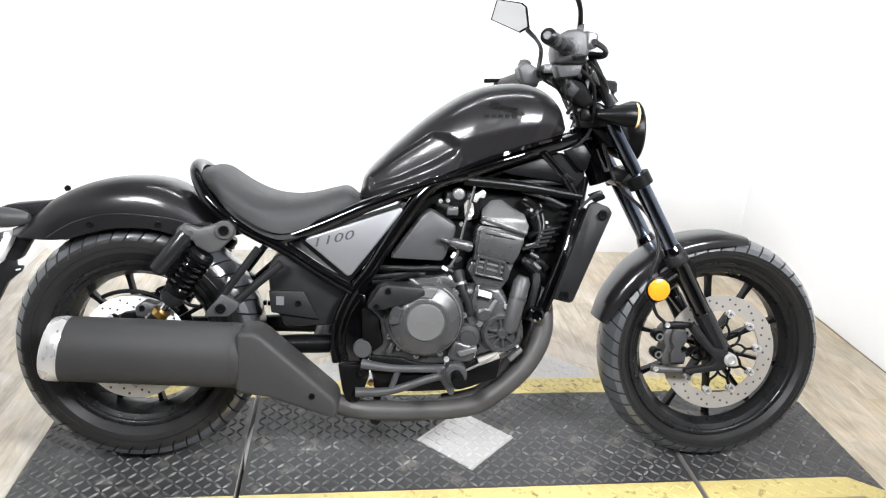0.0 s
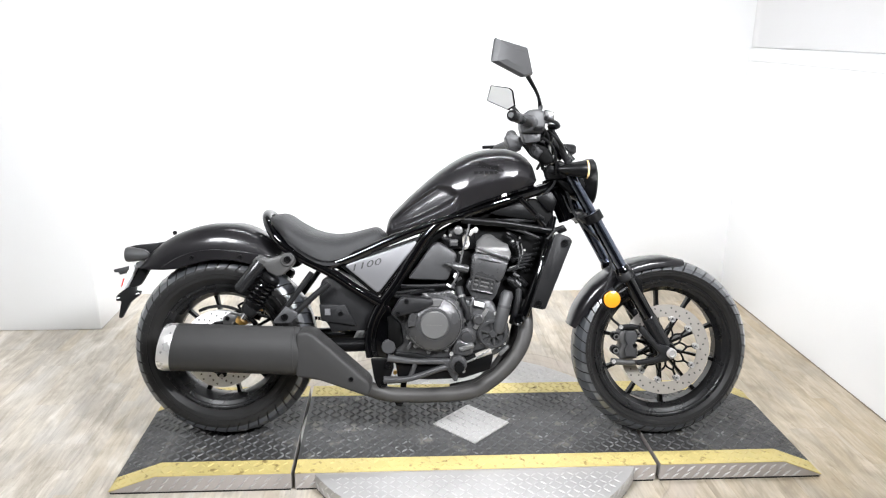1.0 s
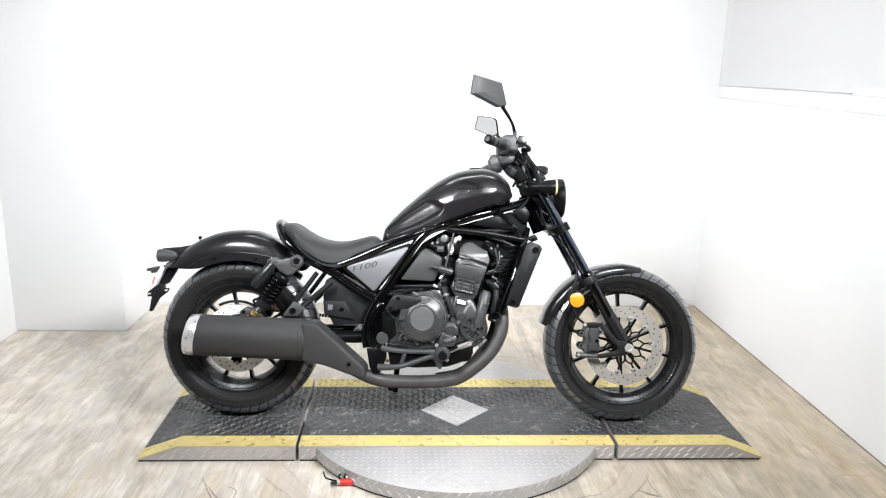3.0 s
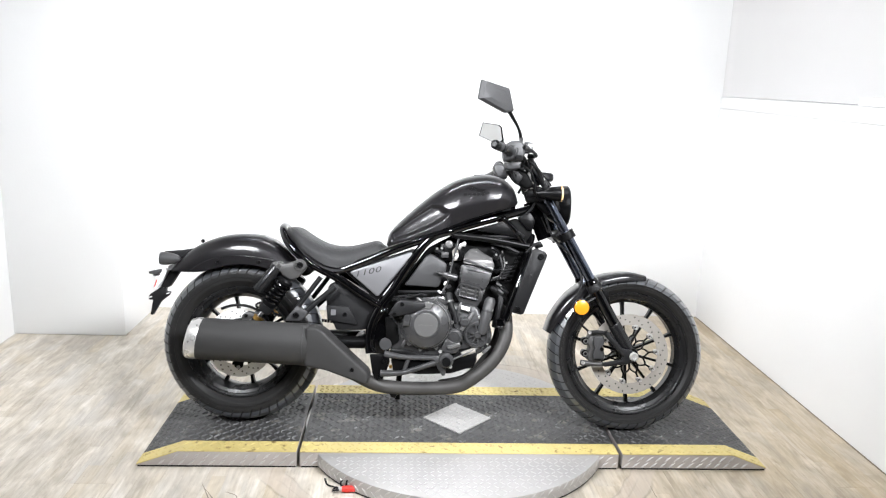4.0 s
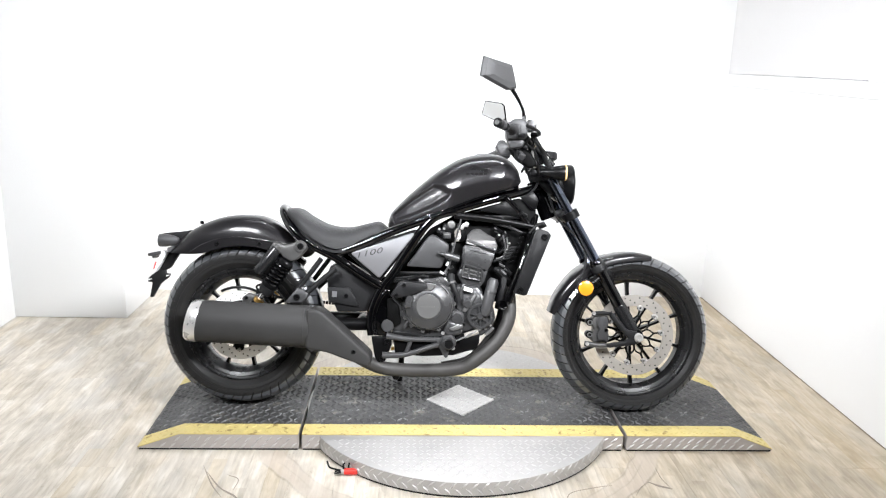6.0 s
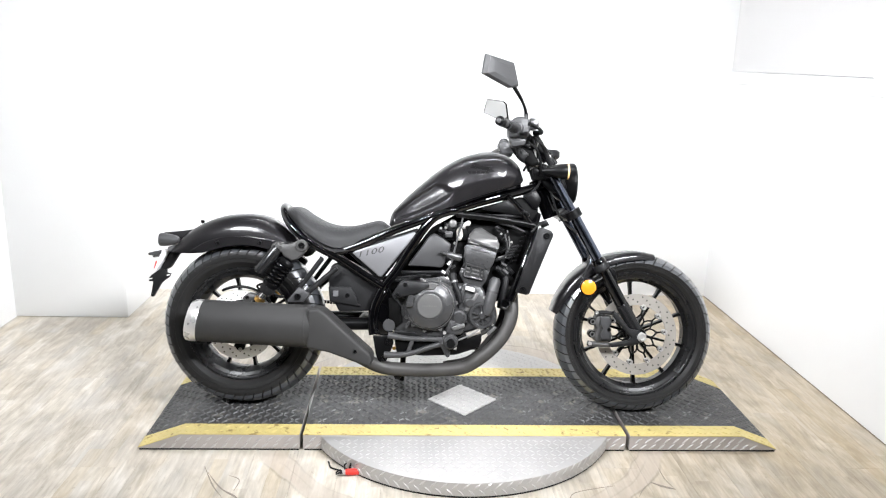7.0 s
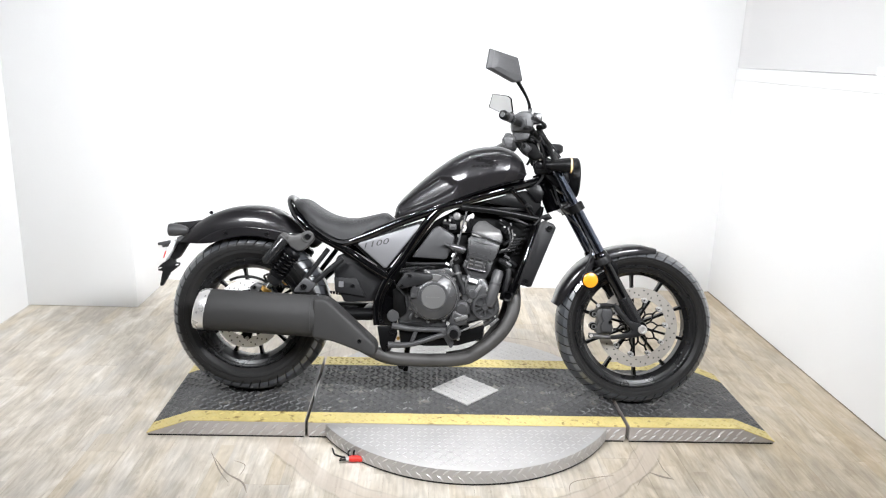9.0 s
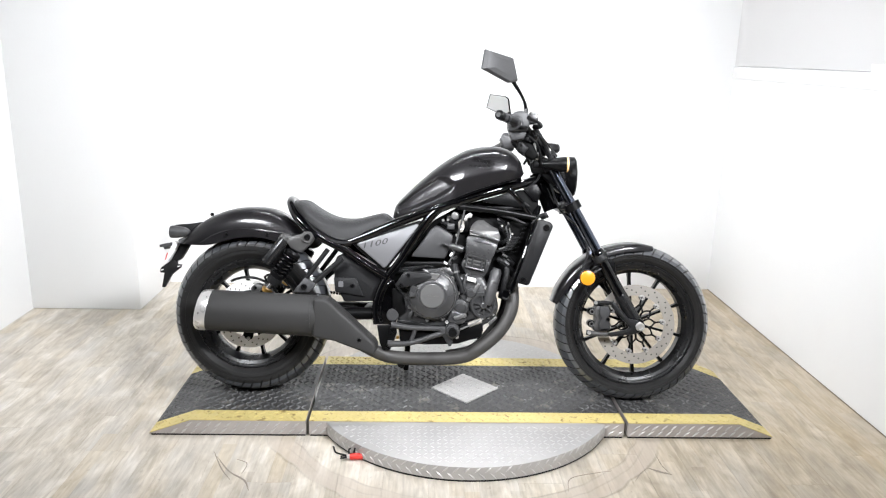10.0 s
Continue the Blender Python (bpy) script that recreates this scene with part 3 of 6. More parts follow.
def bolt_mesh(name, r, h, material):
    return mesh_of(name, lathe([(r, 0), (r, -h * 0.7), (r * 0.85, -h), (r * 0.55, -h), (r * 0.5, -h * 0.5), (0.0005, -h * 0.5)], seg=12), material, 40)


BOLT = bolt_mesh("bolt", 0.0075, 0.006, SATIN)
BOLT_GREY = bolt_mesh("bolt", 0.0075, 0.006, ENGINE_LIGHT)
BOLT_BIG = bolt_mesh("bolt", 0.012, 0.009, SATIN)
BOLT_GLINT = bolt_mesh("bolt", 0.0042, 0.005, STEEL)
BOLT_STEEL = bolt_mesh("bolt", 0.007, 0.006, STEEL)


def bolts(parent, places, me=BOLT):
    for x, y, z in places:
        part("bolt", me, None, parent, at=pose(x, y, z))


def wheel(name, label, x, z, radius, width, rim_r, disc_r, disc_y, spokes, first, yaw, steel):
    hub = part(name, lathe([(0.012, -width * 0.42), (0.03, -width * 0.40), (0.032, -0.03), (0.038, -0.024), (0.038, 0.024), (0.032, 0.03), (0.03, width * 0.40), (0.012, width * 0.42)], seg=32),
               SATIN, bike, label, pose(x, 0, z) @ pose(0, 0, 0, 0, 0, yaw))
    # tyre with grooves across its shoulders
    w, r = width / 2, radius
    half = [(rim_r - 0.006, 0.60 * w), (rim_r + 0.009, 0.76 * w), (rim_r + (r - rim_r) * 0.26, 0.93 * w), (rim_r + (r - rim_r) * 0.52, w),
            (r - 0.038, 0.975 * w), (r - 0.0225, 0.85 * w), (r - 0.0095, 0.57 * w), (r - 0.0025, 0.28 * w), (r, 0.0)]
    prof = half + [(a, -b) for a, b in half[-2::-1]]
    per, loops = 48, []
    steps = (0.0, 0.06, 0.13, 0.56)
    for i, (a, h) in enumerate(prof):
        loop, skew = [], abs(i - 8)
        for k in range(per):
            for f, cut in zip(steps, (0, 1, 0, 0)):
                ang = 2 * math.pi * (k + f + 0.22 * skew + (0.5 if i > 8 else 0)) / per
                deep = cut and 2 <= skew <= 4
                q = a - (0.0032 if deep else 0)
                loop.append((q * math.cos(ang), h * (0.95 if deep else 1), q * math.sin(ang)))
        loops.append(loop)
    bm = bmesh.new()
    rings(bm, loops, caps=False)
    tyre = part("tyre", bm, RUBBER, hub, "black rubber tyre with angled tread grooves", sharp=25)
    tyre.data.materials.append(TREAD_SHEEN)
    for q, face in enumerate(tyre.data.polygons):
        if 4 <= q // (4 * per) <= 11 and q % 4 > 1:
            face.material_index = 1
    rib = rim_r + (r - rim_r) * 0.40
    for side in (-1, 1):
        part("sidewall_rib", lathe([(rib - 0.0012, side * (w * 0.975)), (rib, side * (w * 0.975 + 0.0018)), (rib + 0.0012, side * (w * 0.985))], seg=96, caps=False), RUBBER, tyre)
    # rim
    wr = w * 0.80
    out = [(rim_r - 0.004, -wr), (rim_r + 0.004, -wr - 0.001), (rim_r + 0.006, -wr + 0.003), (rim_r + 0.003, -wr + 0.008), (rim_r - 0.016, -wr * 0.6), (rim_r - 0.016, wr * 0.6), (rim_r + 0.003, wr - 0.008), (rim_r + 0.006, wr - 0.003), (rim_r + 0.004, wr + 0.001), (rim_r - 0.004, wr)]
    inn = [(rim_r - 0.007, wr - 0.002), (rim_r - 0.009, wr - 0.006), (rim_r - 0.021, wr - 0.011), (rim_r - 0.023, wr - 0.018), (rim_r - 0.036, wr * 0.35), (rim_r - 0.036, -wr * 0.35), (rim_r - 0.023, -wr + 0.018), (rim_r - 0.021, -wr + 0.011), (rim_r - 0.009, -wr + 0.006), (rim_r - 0.007, -wr + 0.002)]
    part("rim", lathe(out + inn, seg=96, shut=True), RIMBLACK, hub, "black cast rim")
    for k in range(spokes):
        a = radians(first + 360 / spokes * k)
        bm = bmesh.new()
        loops = []
        for t, (u, tw, th) in enumerate(((0.030, 0.0052, 0.018), (0.09, 0.0042, 0.015), (rim_r * 0.75, 0.0050, 0.012), (rim_r - 0.038, 0.0062, 0.013), (rim_r - 0.024, 0.016, 0.017))):
            loops.append([(u, -th, -tw), (u, -th * 0.5, -tw * 1.15), (u, th, -tw), (u, th, tw), (u, -th * 0.5, tw * 1.15), (u, -th, tw)])
        rings(bm, loops)
        bmesh.ops.rotate(bm, verts=bm.verts, matrix=Matrix.Rotation(-a, 3, "Y"))
        part("spoke", bm, SATIN, hub)
    # brake disc with its drilled holes and carrier
    di = disc_r - 0.042
    disc = part("brake_disc", lathe([(di, disc_y - 0.0025), (disc_r, disc_y - 0.0025), (disc_r, disc_y + 0.0025), (di, disc_y + 0.0025)], seg=96, shut=True), steel, hub, "drilled bare steel brake disc")
    bm = bmesh.new()
    m = 48
    for k in range(m):
        a = 2 * math.pi * k / m
        q = di + (0.012, 0.022, 0.032)[k % 3]
        lathe_into(bm, [(0.0032, disc_y - 0.0030), (0.0032, disc_y - 0.0024)], (q * math.cos(a), 0, q * math.sin(a)), seg=8)
    tagged(part("drilled_holes", bm, HOLE, hub), kind="stuff")
    return hub, di


FX, RX = 0.755, -0.756
front, di = wheel("front_wheel", "black cast front wheel with ten slim spokes", FX, 0.317, 0.311, 0.130, 0.236, 0.156, -0.068, 10, 22, 2, DISC)
# floating carrier of the front disc: ten forked arms from a hub ring
carrier = part("disc_carrier", lathe([(0.020, -0.072), (0.034, -0.072), (0.036, -0.070), (0.036, -0.062), (0.020, -0.060)], seg=40), SATIN, front, "black open disc carrier")
p = lambda q, deg: (q * math.cos(radians(deg)), -0.067, q * math.sin(radians(deg)))
bm = bmesh.new()
tube_into(bm, [p(0.032, 0), p(0.056, 0)], [0.0050, 0.0036], 0, 6)
for q in (-1, 1):
    tube_into(bm, [p(0.055, 0), p(0.066, 7 * q), p(0.078, 17 * q)], [0.0036, 0.0034, 0.0038], 6, 6)
tube_into(bm, [p(0.076, 18), p(0.090, 18), p(di - 0.002, 18)], [0.0044, 0.0036, 0.0046], 4, 6)
ARM = mesh_of("carrier_arm", bm, SATIN, 40)
for k in range(10):
    part("carrier_arm", ARM, None, front, at=pose(0, 0, 0, 0, -36 * k - 24, 0))
BOBBIN = mesh_of("bobbin", lathe([(0.0105, -0.078), (0.0105, -0.060), (0.0045, -0.060), (0.0045, -0.078)], seg=16, shut=True), STEEL, 40)
for k in range(10):
    a = radians(36 * k + 6)
    part("bobbin", BOBBIN, None, front, at=pose((di - 0.006) * math.cos(a), 0, (di - 0.006) * math.sin(a)))
part("axle_nut", lathe([(0.017, -0.112), (0.017, -0.140), (0.013, -0.145), (0.009, -0.145), (0.008, -0.140), (0.0005, -0.140)], seg=18), STEEL, front, "bright axle nut")

rear, di = wheel("rear_wheel", "black cast rear wheel with ten slim spokes", RX, 0.319, 0.313, 0.176, 0.210, 0.132, -0.088, 10, 31, 0, BRIGHT_REAR_DISC)
part("sprocket", lathe([(0.06, 0.088), (0.10, 0.088), (0.10, 0.095), (0.06, 0.095)], seg=45, shut=True), SATIN, rear)
part("disc_carrier", lathe([(0.03, -0.092), (0.070, -0.092), (0.072, -0.088), (0.072, -0.080), (0.03, -0.080)], seg=40), SATIN, rear, "black rear disc carrier")
for k in range(5):
    a = radians(72 * k + 54)
    part("carrier_lug", prism([(q * math.cos(a + w), q * math.sin(a + w)) for q, w in ((0.066, -0.34), (0.096, -0.16), (0.102, 0.0), (0.096, 0.16), (0.066, 0.34))], -0.0935, -0.086, 0.002, 1), SATIN, rear)
    part("bolt", BOLT_STEEL, None, rear, at=pose(0.094 * math.cos(a), -0.0935, 0.094 * math.sin(a)))


def shell(tops, bottoms, widths, n=40, m=17, power=0.75, inner=0.0):
    """A saddle-shaped skin: a row of arches, each from one side over the top to the other."""
    T, B = catmull([(x, 0, z) for x, z in tops], n), catmull([(x, 0, z) for x, z in bottoms], n)
    W = np.interp(np.linspace(0, 1, n), np.linspace(0, 1, len(widths)), widths)
    loops = []
    for t, b, w in zip(T, B, W):
        loop = []
        for k in range(m):
            a = math.pi * (k / (m - 1) - 0.5)
            s, c = math.sin(a), math.cos(a)
            y = w * math.copysign(abs(s) ** power, s)
            f = abs(c) ** power
            loop.append((b.x + (t.x - b.x) * f, y, b.z + (t.z - b.z) * f))
        loops.append(loop)
    return loops


def skin(loops, thick):
    """An open shell of some thickness from shell()'s arches."""
    bm = bmesh.new()
    inner = []
    for loop in loops:
        c = sum((Vector(v) for v in loop), Vector()) / len(loop)
        c.z = min(v[2] for v in loop)
        inner.append([Vector(v) + (c - Vector(v)).normalized() * thick for v in loop][::-1])
    rings(bm, [list(map(Vector, a)) + b for a, b in zip(loops, inner)])
    return bm


def solid(loops):
    bm = bmesh.new()
    rings(bm, loops)
    return bm


# rear fender
ft = [(-1.040, 0.590), (-1.000, 0.640), (-0.953, 0.680), (-0.895, 0.711), (-0.830, 0.732), (-0.765, 0.740), (-0.694, 0.737), (-0.644, 0.718), (-0.600, 0.685), (-0.550, 0.630)]
fb = [(-1.015, 0.586), (-0.960, 0.584), (-0.905, 0.588), (-0.860, 0.600), (-0.815, 0.612), (-0.765, 0.618), (-0.710, 0.618), (-0.660, 0.610), (-0.610, 0.595), (-0.560, 0.572)]
fender = part("rear_fender", skin(shell(ft, fb, [0.085, 0.10, 0.106, 0.108, 0.108, 0.106, 0.10], 48, 25, 0.62), 0.004), PAINT, bike, "dark grey metallic painted rear fender")
strut_top = [(-0.950, 0.592), (-0.889, 0.630), (-0.824, 0.650), (-0.759, 0.655), (-0.672, 0.648), (-0.606, 0.637), (-0.560, 0.640)]
strut_low = [(-0.560, 0.600), (-0.610, 0.596), (-0.671, 0.612), (-0.715, 0.620), (-0.780, 0.620), (-0.845, 0.606), (-0.900, 0.588)]
so = [(p.x, p.z) for p in catmull([(x, 0, z) for x, z in strut_top], 24)] + [(p.x, p.z) for p in catmull([(x, 0, z) for x, z in strut_low], 24)]
strut = part("fender_strut", prism(so, -0.116, -0.104, 0.002, 1), PAINT, fender, "dark painted fender rail")
part("fender_strut", prism(so, 0.104, 0.116, 0.002, 1), PAINT, fender)
bolts(strut, [(-0.842, -0.116, 0.628), (-0.684, -0.116, 0.632)])
bolts(fender, [(-0.925, -0.03, 0.705)])

DARKRED = shader("dark_red_lens", (0.08, 0.006, 0.006), 0.15, coat=0.6)
# tail lamp and plate bracket
tail = part("tail_light", prism([(-1.076, 0.660), (-1.078, 0.640), (-1.030, 0.628), (-0.995, 0.634), (-0.958, 0.676), (-1.000, 0.668)], -0.040, 0.040, 0.008, 3), MATT, bike, "black tail lamp body")
part("lens", prism([(-1.084, 0.656), (-1.085, 0.640), (-1.076, 0.638), (-1.075, 0.658)], -0.034, 0.034, 0.003), DARKRED, tail, "dark red lens")
for s in (-1, 1):
    cone = part("rear_indicator", lathe([(0.0005, -0.018), (0.024, -0.016), (0.0255, -0.010), (0.0245, 0.008), (0.019, 0.038), (0.011, 0.056), (0.0005, 0.060)], (-1.058, 0.070 * s, 0.633), "x", 28), GREYPLASTIC, bike, "dark cone shaped rear indicator")
    part("stalk", tube([(-1.040, 0.066 * s, 0.636), (-1.020, 0.030 * s, 0.642)], 0.010, 0, 12), MATT, cone)
hang = part("plate_bracket", prism([(-1.056, 0.592), (-1.016, 0.588), (-1.054, 0.524), (-1.071, 0.514), (-1.094, 0.518)], -0.014, 0.014, 0.004), MATT, bike, "black plastic number plate hanger")
part("plate_holder", prism([(-1.094, 0.518), (-1.132, 0.490), (-1.139, 0.481), (-1.139, 0.466), (-1.122, 0.466), (-1.131, 0.408), (-1.121, 0.406), (-1.092, 0.460), (-1.071, 0.478), (-1.060, 0.486), (-1.054, 0.501), (-1.071, 0.502), (-1.071, 0.516)], -0.010, 0.010, 0.003), MATT, hang)
for x, z in ((-1.130, 0.477), (-1.063, 0.493)):
    part("slot", prism([(x - 0.006, z - 0.003), (x + 0.006, z), (x + 0.006, z + 0.004), (x - 0.006, z + 0.001)], -0.0112, -0.0100, 0.0004, 1), WHITE, hang)
part("plate_edge", prism([(-1.078, 0.594), (-1.055, 0.592), (-1.072, 0.556), (-1.100, 0.512), (-1.108, 0.514), (-1.092, 0.556)], -0.040, 0.040, 0.002), WHITE, hang, "pale blank plate edge")
part("reflector", prism([(-1.100, 0.548), (-1.096, 0.548), (-1.104, 0.520), (-1.108, 0.520)], -0.042, -0.036, 0.0008, 1), RED, hang, "small red reflector")
part("plate_lamp", prism([(-1.128, 0.580), (-1.079, 0.592), (-1.080, 0.577), (-1.100, 0.571), (-1.104, 0.562), (-1.110, 0.562), (-1.110, 0.570), (-1.127, 0.570)], -0.05, 0.05, 0.003), GREYPLASTIC, hang, "small grey plate lamp")
part("mount_cap", prism([(-1.050, 0.604), (-1.022, 0.616), (-1.026, 0.586), (-1.050, 0.588)], -0.058, -0.040, 0.003), SILVER, hang, "silver bracket end")

# seat
st = [(-0.604, 0.740), (-0.588, 0.766), (-0.552, 0.772), (-0.507, 0.744), (-0.450, 0.716), (-0.392, 0.704), (-0.333, 0.707), (-0.275, 0.722), (-0.238, 0.728), (-0.206, 0.706)]
sb = [(-0.590, 0.735), (-0.560, 0.720), (-0.525, 0.694), (-0.479, 0.660), (-0.430, 0.632), (-0.383, 0.622), (-0.320, 0.640), (-0.270, 0.662), (-0.230, 0.680), (-0.204, 0.692)]
part("seat", solid(shell(st, sb, [0.07, 0.125, 0.150, 0.158, 0.160, 0.155, 0.14, 0.12, 0.10, 0.075], 40, 25, 0.62)), VINYL, bike, "black vinyl solo seat with a raised back")
part("seat_base", solid(shell([(x, z + 0.004) for x, z in sb], [(x, z - 0.016) for x, z in sb], [0.06, 0.12, 0.147, 0.152, 0.150, 0.13, 0.11, 0.07], 30, 9, 0.5)), MATT, bike)

# fuel tank
tt = [(-0.206, 0.716), (-0.194, 0.762), (-0.148, 0.815), (-0.092, 0.868), (-0.036, 0.916), (0.022, 0.957), (0.080, 0.986), (0.139, 0.999), (0.197, 1.001), (0.249, 0.985), (0.287, 0.950), (0.305, 0.900)]
tb = [(-0.198, 0.706), (-0.170, 0.712), (-0.125, 0.728), (-0.080, 0.744), (-0.030, 0.762), (0.015, 0.782), (0.060, 0.802), (0.110, 0.822), (0.160, 0.840), (0.210, 0.856), (0.255, 0.869), (0.292, 0.880)]
tank_loops = shell(tt, tb, [0.070, 0.095, 0.108, 0.118, 0.130, 0.142, 0.150, 0.154, 0.154, 0.148, 0.132, 0.10], 110, 97, 0.66)
step_to = lambda a, b, v: (lambda q: q * q * (3 - 2 * q))(min(1, max(0, (v - a) / (b - a))))
scallop = [(-0.190, 0.757), (-0.119, 0.815), (-0.033, 0.874), (0.002, 0.869), (0.036, 0.845), (0.029, 0.826), (-0.031, 0.790), (-0.104, 0.755), (-0.180, 0.726)]


def inside_by(x, z, ring):
    """How far a point lies inside an outline; negative outside."""
    odd, near = False, 9.0
    for (ax, az), (bx, bz) in zip(ring, ring[1:] + ring[:1]):
        if (az > z) != (bz > z) and x < ax + (z - az) / (bz - az) * (bx - ax):
            odd = not odd
        u = min(1, max(0, ((x - ax) * (bx - ax) + (z - az) * (bz - az)) / ((bx - ax) ** 2 + (bz - az) ** 2)))
        near = min(near, math.hypot(x - ax - u * (bx - ax), z - az - u * (bz - az)))
    return near if odd else -near


for loop in tank_loops:
    for i, (x, y, z) in enumerate(loop):
        if abs(y) < 0.03:
            continue
        line = float(np.interp(x, (0.03, 0.094, 0.16, 0.24, 0.30), (0.851, 0.870, 0.889, 0.903, 0.896)))
        tuck = 0.34 * max(0.0, line - z) * step_to(0.02, 0.05, x)
        dent = 0.013 * step_to(-0.002, 0.012, inside_by(x, z, scallop))
        loop[i] = (x, y - math.copysign(dent + tuck, y), z)
tank = part("fuel_tank", solid(tank_loops), PAINT, bike, "dark grey metallic teardrop fuel tank", sharp=50)
part("tank_seam", solid(shell([(x, z + 0.002) for x, z in tb], [(x, z - 0.010) for x, z in tb], [0.066, 0.10, 0.124, 0.146, 0.150, 0.14, 0.095], 40, 9, 0.4)), GLOSS, tank)
part("filler_cap", lathe([(0.036, 0.0), (0.036, 0.006), (0.030, 0.010), (0.0005, 0.011)], (0.16, 0, 0.988), "z", 32), CHROME, tank)

# emblem on the tank: a wing of plain bars over a row of short blocks
def tank_side(x, z):
    best = min((v for loop in tank_loops for v in loop if v[1] < 0), key=lambda v: (v[0] - x) ** 2 + (v[2] - z) ** 2)
    return best[1]


def emblem_bar(outline, thick=0.0012):
    bm = bmesh.new()
    rings(bm, [[(x, tank_side(x, z) - push, z) for x, z in outline] for push in (-0.004, thick)])
    part("emblem", bm, MARKDARK, tank, sharp=20)


for q in range(5):
    u = q / 4
    x0, z0, x1, z1 = 0.072 + 0.018 * u, 0.957 - 0.022 * u, 0.165 - 0.012 * u, 0.936 - 0.006 * u
    mx, mz = (x0 + x1) / 2, (z0 + z1) / 2
    emblem_bar([(x0, z0), (mx, mz - 0.0022), (x1, z1 - 0.005), (x1 + 0.006, z1), (mx, mz + 0.0038)])
emblem_bar([(0.140, 0.938), (0.160, 0.934), (0.184, 0.926), (0.186, 0.920), (0.160, 0.922), (0.140, 0.930)])
for q in range(5):
    x0 = 0.088 + 0.0165 * q
    emblem_bar([(x0, 0.911 + 0.0003 * q), (x0 + 0.012, 0.911 + 0.0003 * q), (x0 + 0.012, 0.920 + 0.0003 * q), (x0, 0.920 + 0.0003 * q)])

# frame tubes, both sides
TR = 0.0165


def frame_tubes(s):
    y = 0.128 * s
    part("frame_tube", tube([(-0.40, y, 0.600), (-0.30, y, 0.640), (-0.19, y, 0.690), (-0.063, y, 0.740), (0.025, y, 0.770), (0.16, 0.115 * s, 0.815), (0.28, 0.075 * s, 0.850), (0.375, 0.035 * s, 0.880)], TR, 40), GLOSS, bike, "gloss black frame tube")
    part("frame_tube", tube([(0.055, y, 0.775), (0.010, y, 0.766), (-0.030, y, 0.745), (-0.068, y, 0.705), (-0.125, y, 0.618), (-0.172, y, 0.538), (-0.218, y, 0.475), (-0.247, y, 0.410), (-0.257, y, 0.350), (-0.250, y, 0.300)], TR, 50), GLOSS, bike)
    part("frame_tube", tube([(0.362, 0.05 * s, 0.770), (0.335, 0.095 * s, 0.660), (0.305, 0.115 * s, 0.560), (0.262, 0.120 * s, 0.440)], TR, 30), GLOSS, bike)
    part("frame_tube", tube([(0.050, 0.120 * s, 0.760), (0.195, 0.108 * s, 0.748), (0.350, 0.09 * s, 0.725)], 0.0125, 12), SATIN, bike)
    part("frame_tube", tube([(0.245, 0.105 * s, 0.832), (0.300, 0.10 * s, 0.775), (0.345, 0.088 * s, 0.715)], 0.011, 12), GLOSS, bike)


frame_tubes(-1)
frame_tubes(1)
part("seat_loop", tube([(-0.217, -0.13, 0.482), (-0.30, -0.13, 0.530), (-0.383, -0.13, 0.583), (-0.465, -0.13, 0.624), (-0.526, -0.128, 0.662), (-0.573, -0.115, 0.708), (-0.602, -0.075, 0.755), (-0.612, 0.0, 0.772),
                        (-0.602, 0.075, 0.755), (-0.573, 0.115, 0.708), (-0.526, 0.128, 0.662), (-0.465, 0.13, 0.624), (-0.383, 0.13, 0.583), (-0.30, 0.13, 0.530), (-0.217, 0.13, 0.482)], TR, 90), GLOSS, bike, "gloss black seat loop tube")
part("head_stock", tube([(0.362, 0, 0.905), (0.408, 0, 0.800), (0.425, 0, 0.760)], 0.032, 0, 20), GLOSS, bike)
part("truss_panel", prism([(0.142, 0.783), (0.236, 0.818), (0.252, 0.818), (0.330, 0.768), (0.325, 0.758), (0.170, 0.776)], -0.108, -0.098, 0.003), SATIN, bike, "black triangular infill")
bolts(bike, [(0.300, -0.108, 0.772)])
part("truss_panel", prism([(0.300, 0.838), (0.352, 0.858), (0.372, 0.828), (0.362, 0.790), (0.345, 0.790)], -0.085, -0.070, 0.004), SATIN, bike)

# pivot plate
pl = [(-0.205, 0.480), (-0.232, 0.445), (-0.250, 0.391), (-0.256, 0.333), (-0.248, 0.300), (-0.185, 0.298), (-0.172, 0.330), (-0.178, 0.400), (-0.185, 0.470)]
pivot = part("pivot_plate", prism(pl, -0.140, -0.112, 0.004), GLOSS, bike, "gloss black swingarm pivot plate")
part("pivot_cap", lathe([(0.0005, -0.152), (0.021, -0.152), (0.024, -0.148), (0.024, -0.138)], (-0.190, 0, 0.338), seg=28), GREYPLASTIC, pivot)
part("pressed_rib", tube([(-0.232, -0.1405, 0.312), (-0.236, -0.1415, 0.370), (-0.222, -0.1415, 0.425), (-0.200, -0.1405, 0.462)], 0.0035, 16, 8), GLOSS, pivot)
part("pressed_rib", tube([(-0.178, -0.1405, 0.312), (-0.186, -0.1415, 0.372), (-0.190, -0.1415, 0.430), (-0.190, -0.1405, 0.466)], 0.0035, 16, 8), GLOSS, pivot)
bolts(pivot, [(-0.182, -0.140, 0.315), (-0.236, -0.140, 0.315)])
lower = part("foot_bracket", prism([(-0.250, 0.298), (-0.178, 0.298), (-0.172, 0.270), (-0.190, 0.215), (-0.225, 0.195), (-0.238, 0.230)], -0.150, -0.128, 0.004), SATIN, bike, "black footrest hanger plate")
bolts(lower, [(-0.205, -0.150, 0.215), (-0.190, -0.150, 0.278)], BOLT_BIG)

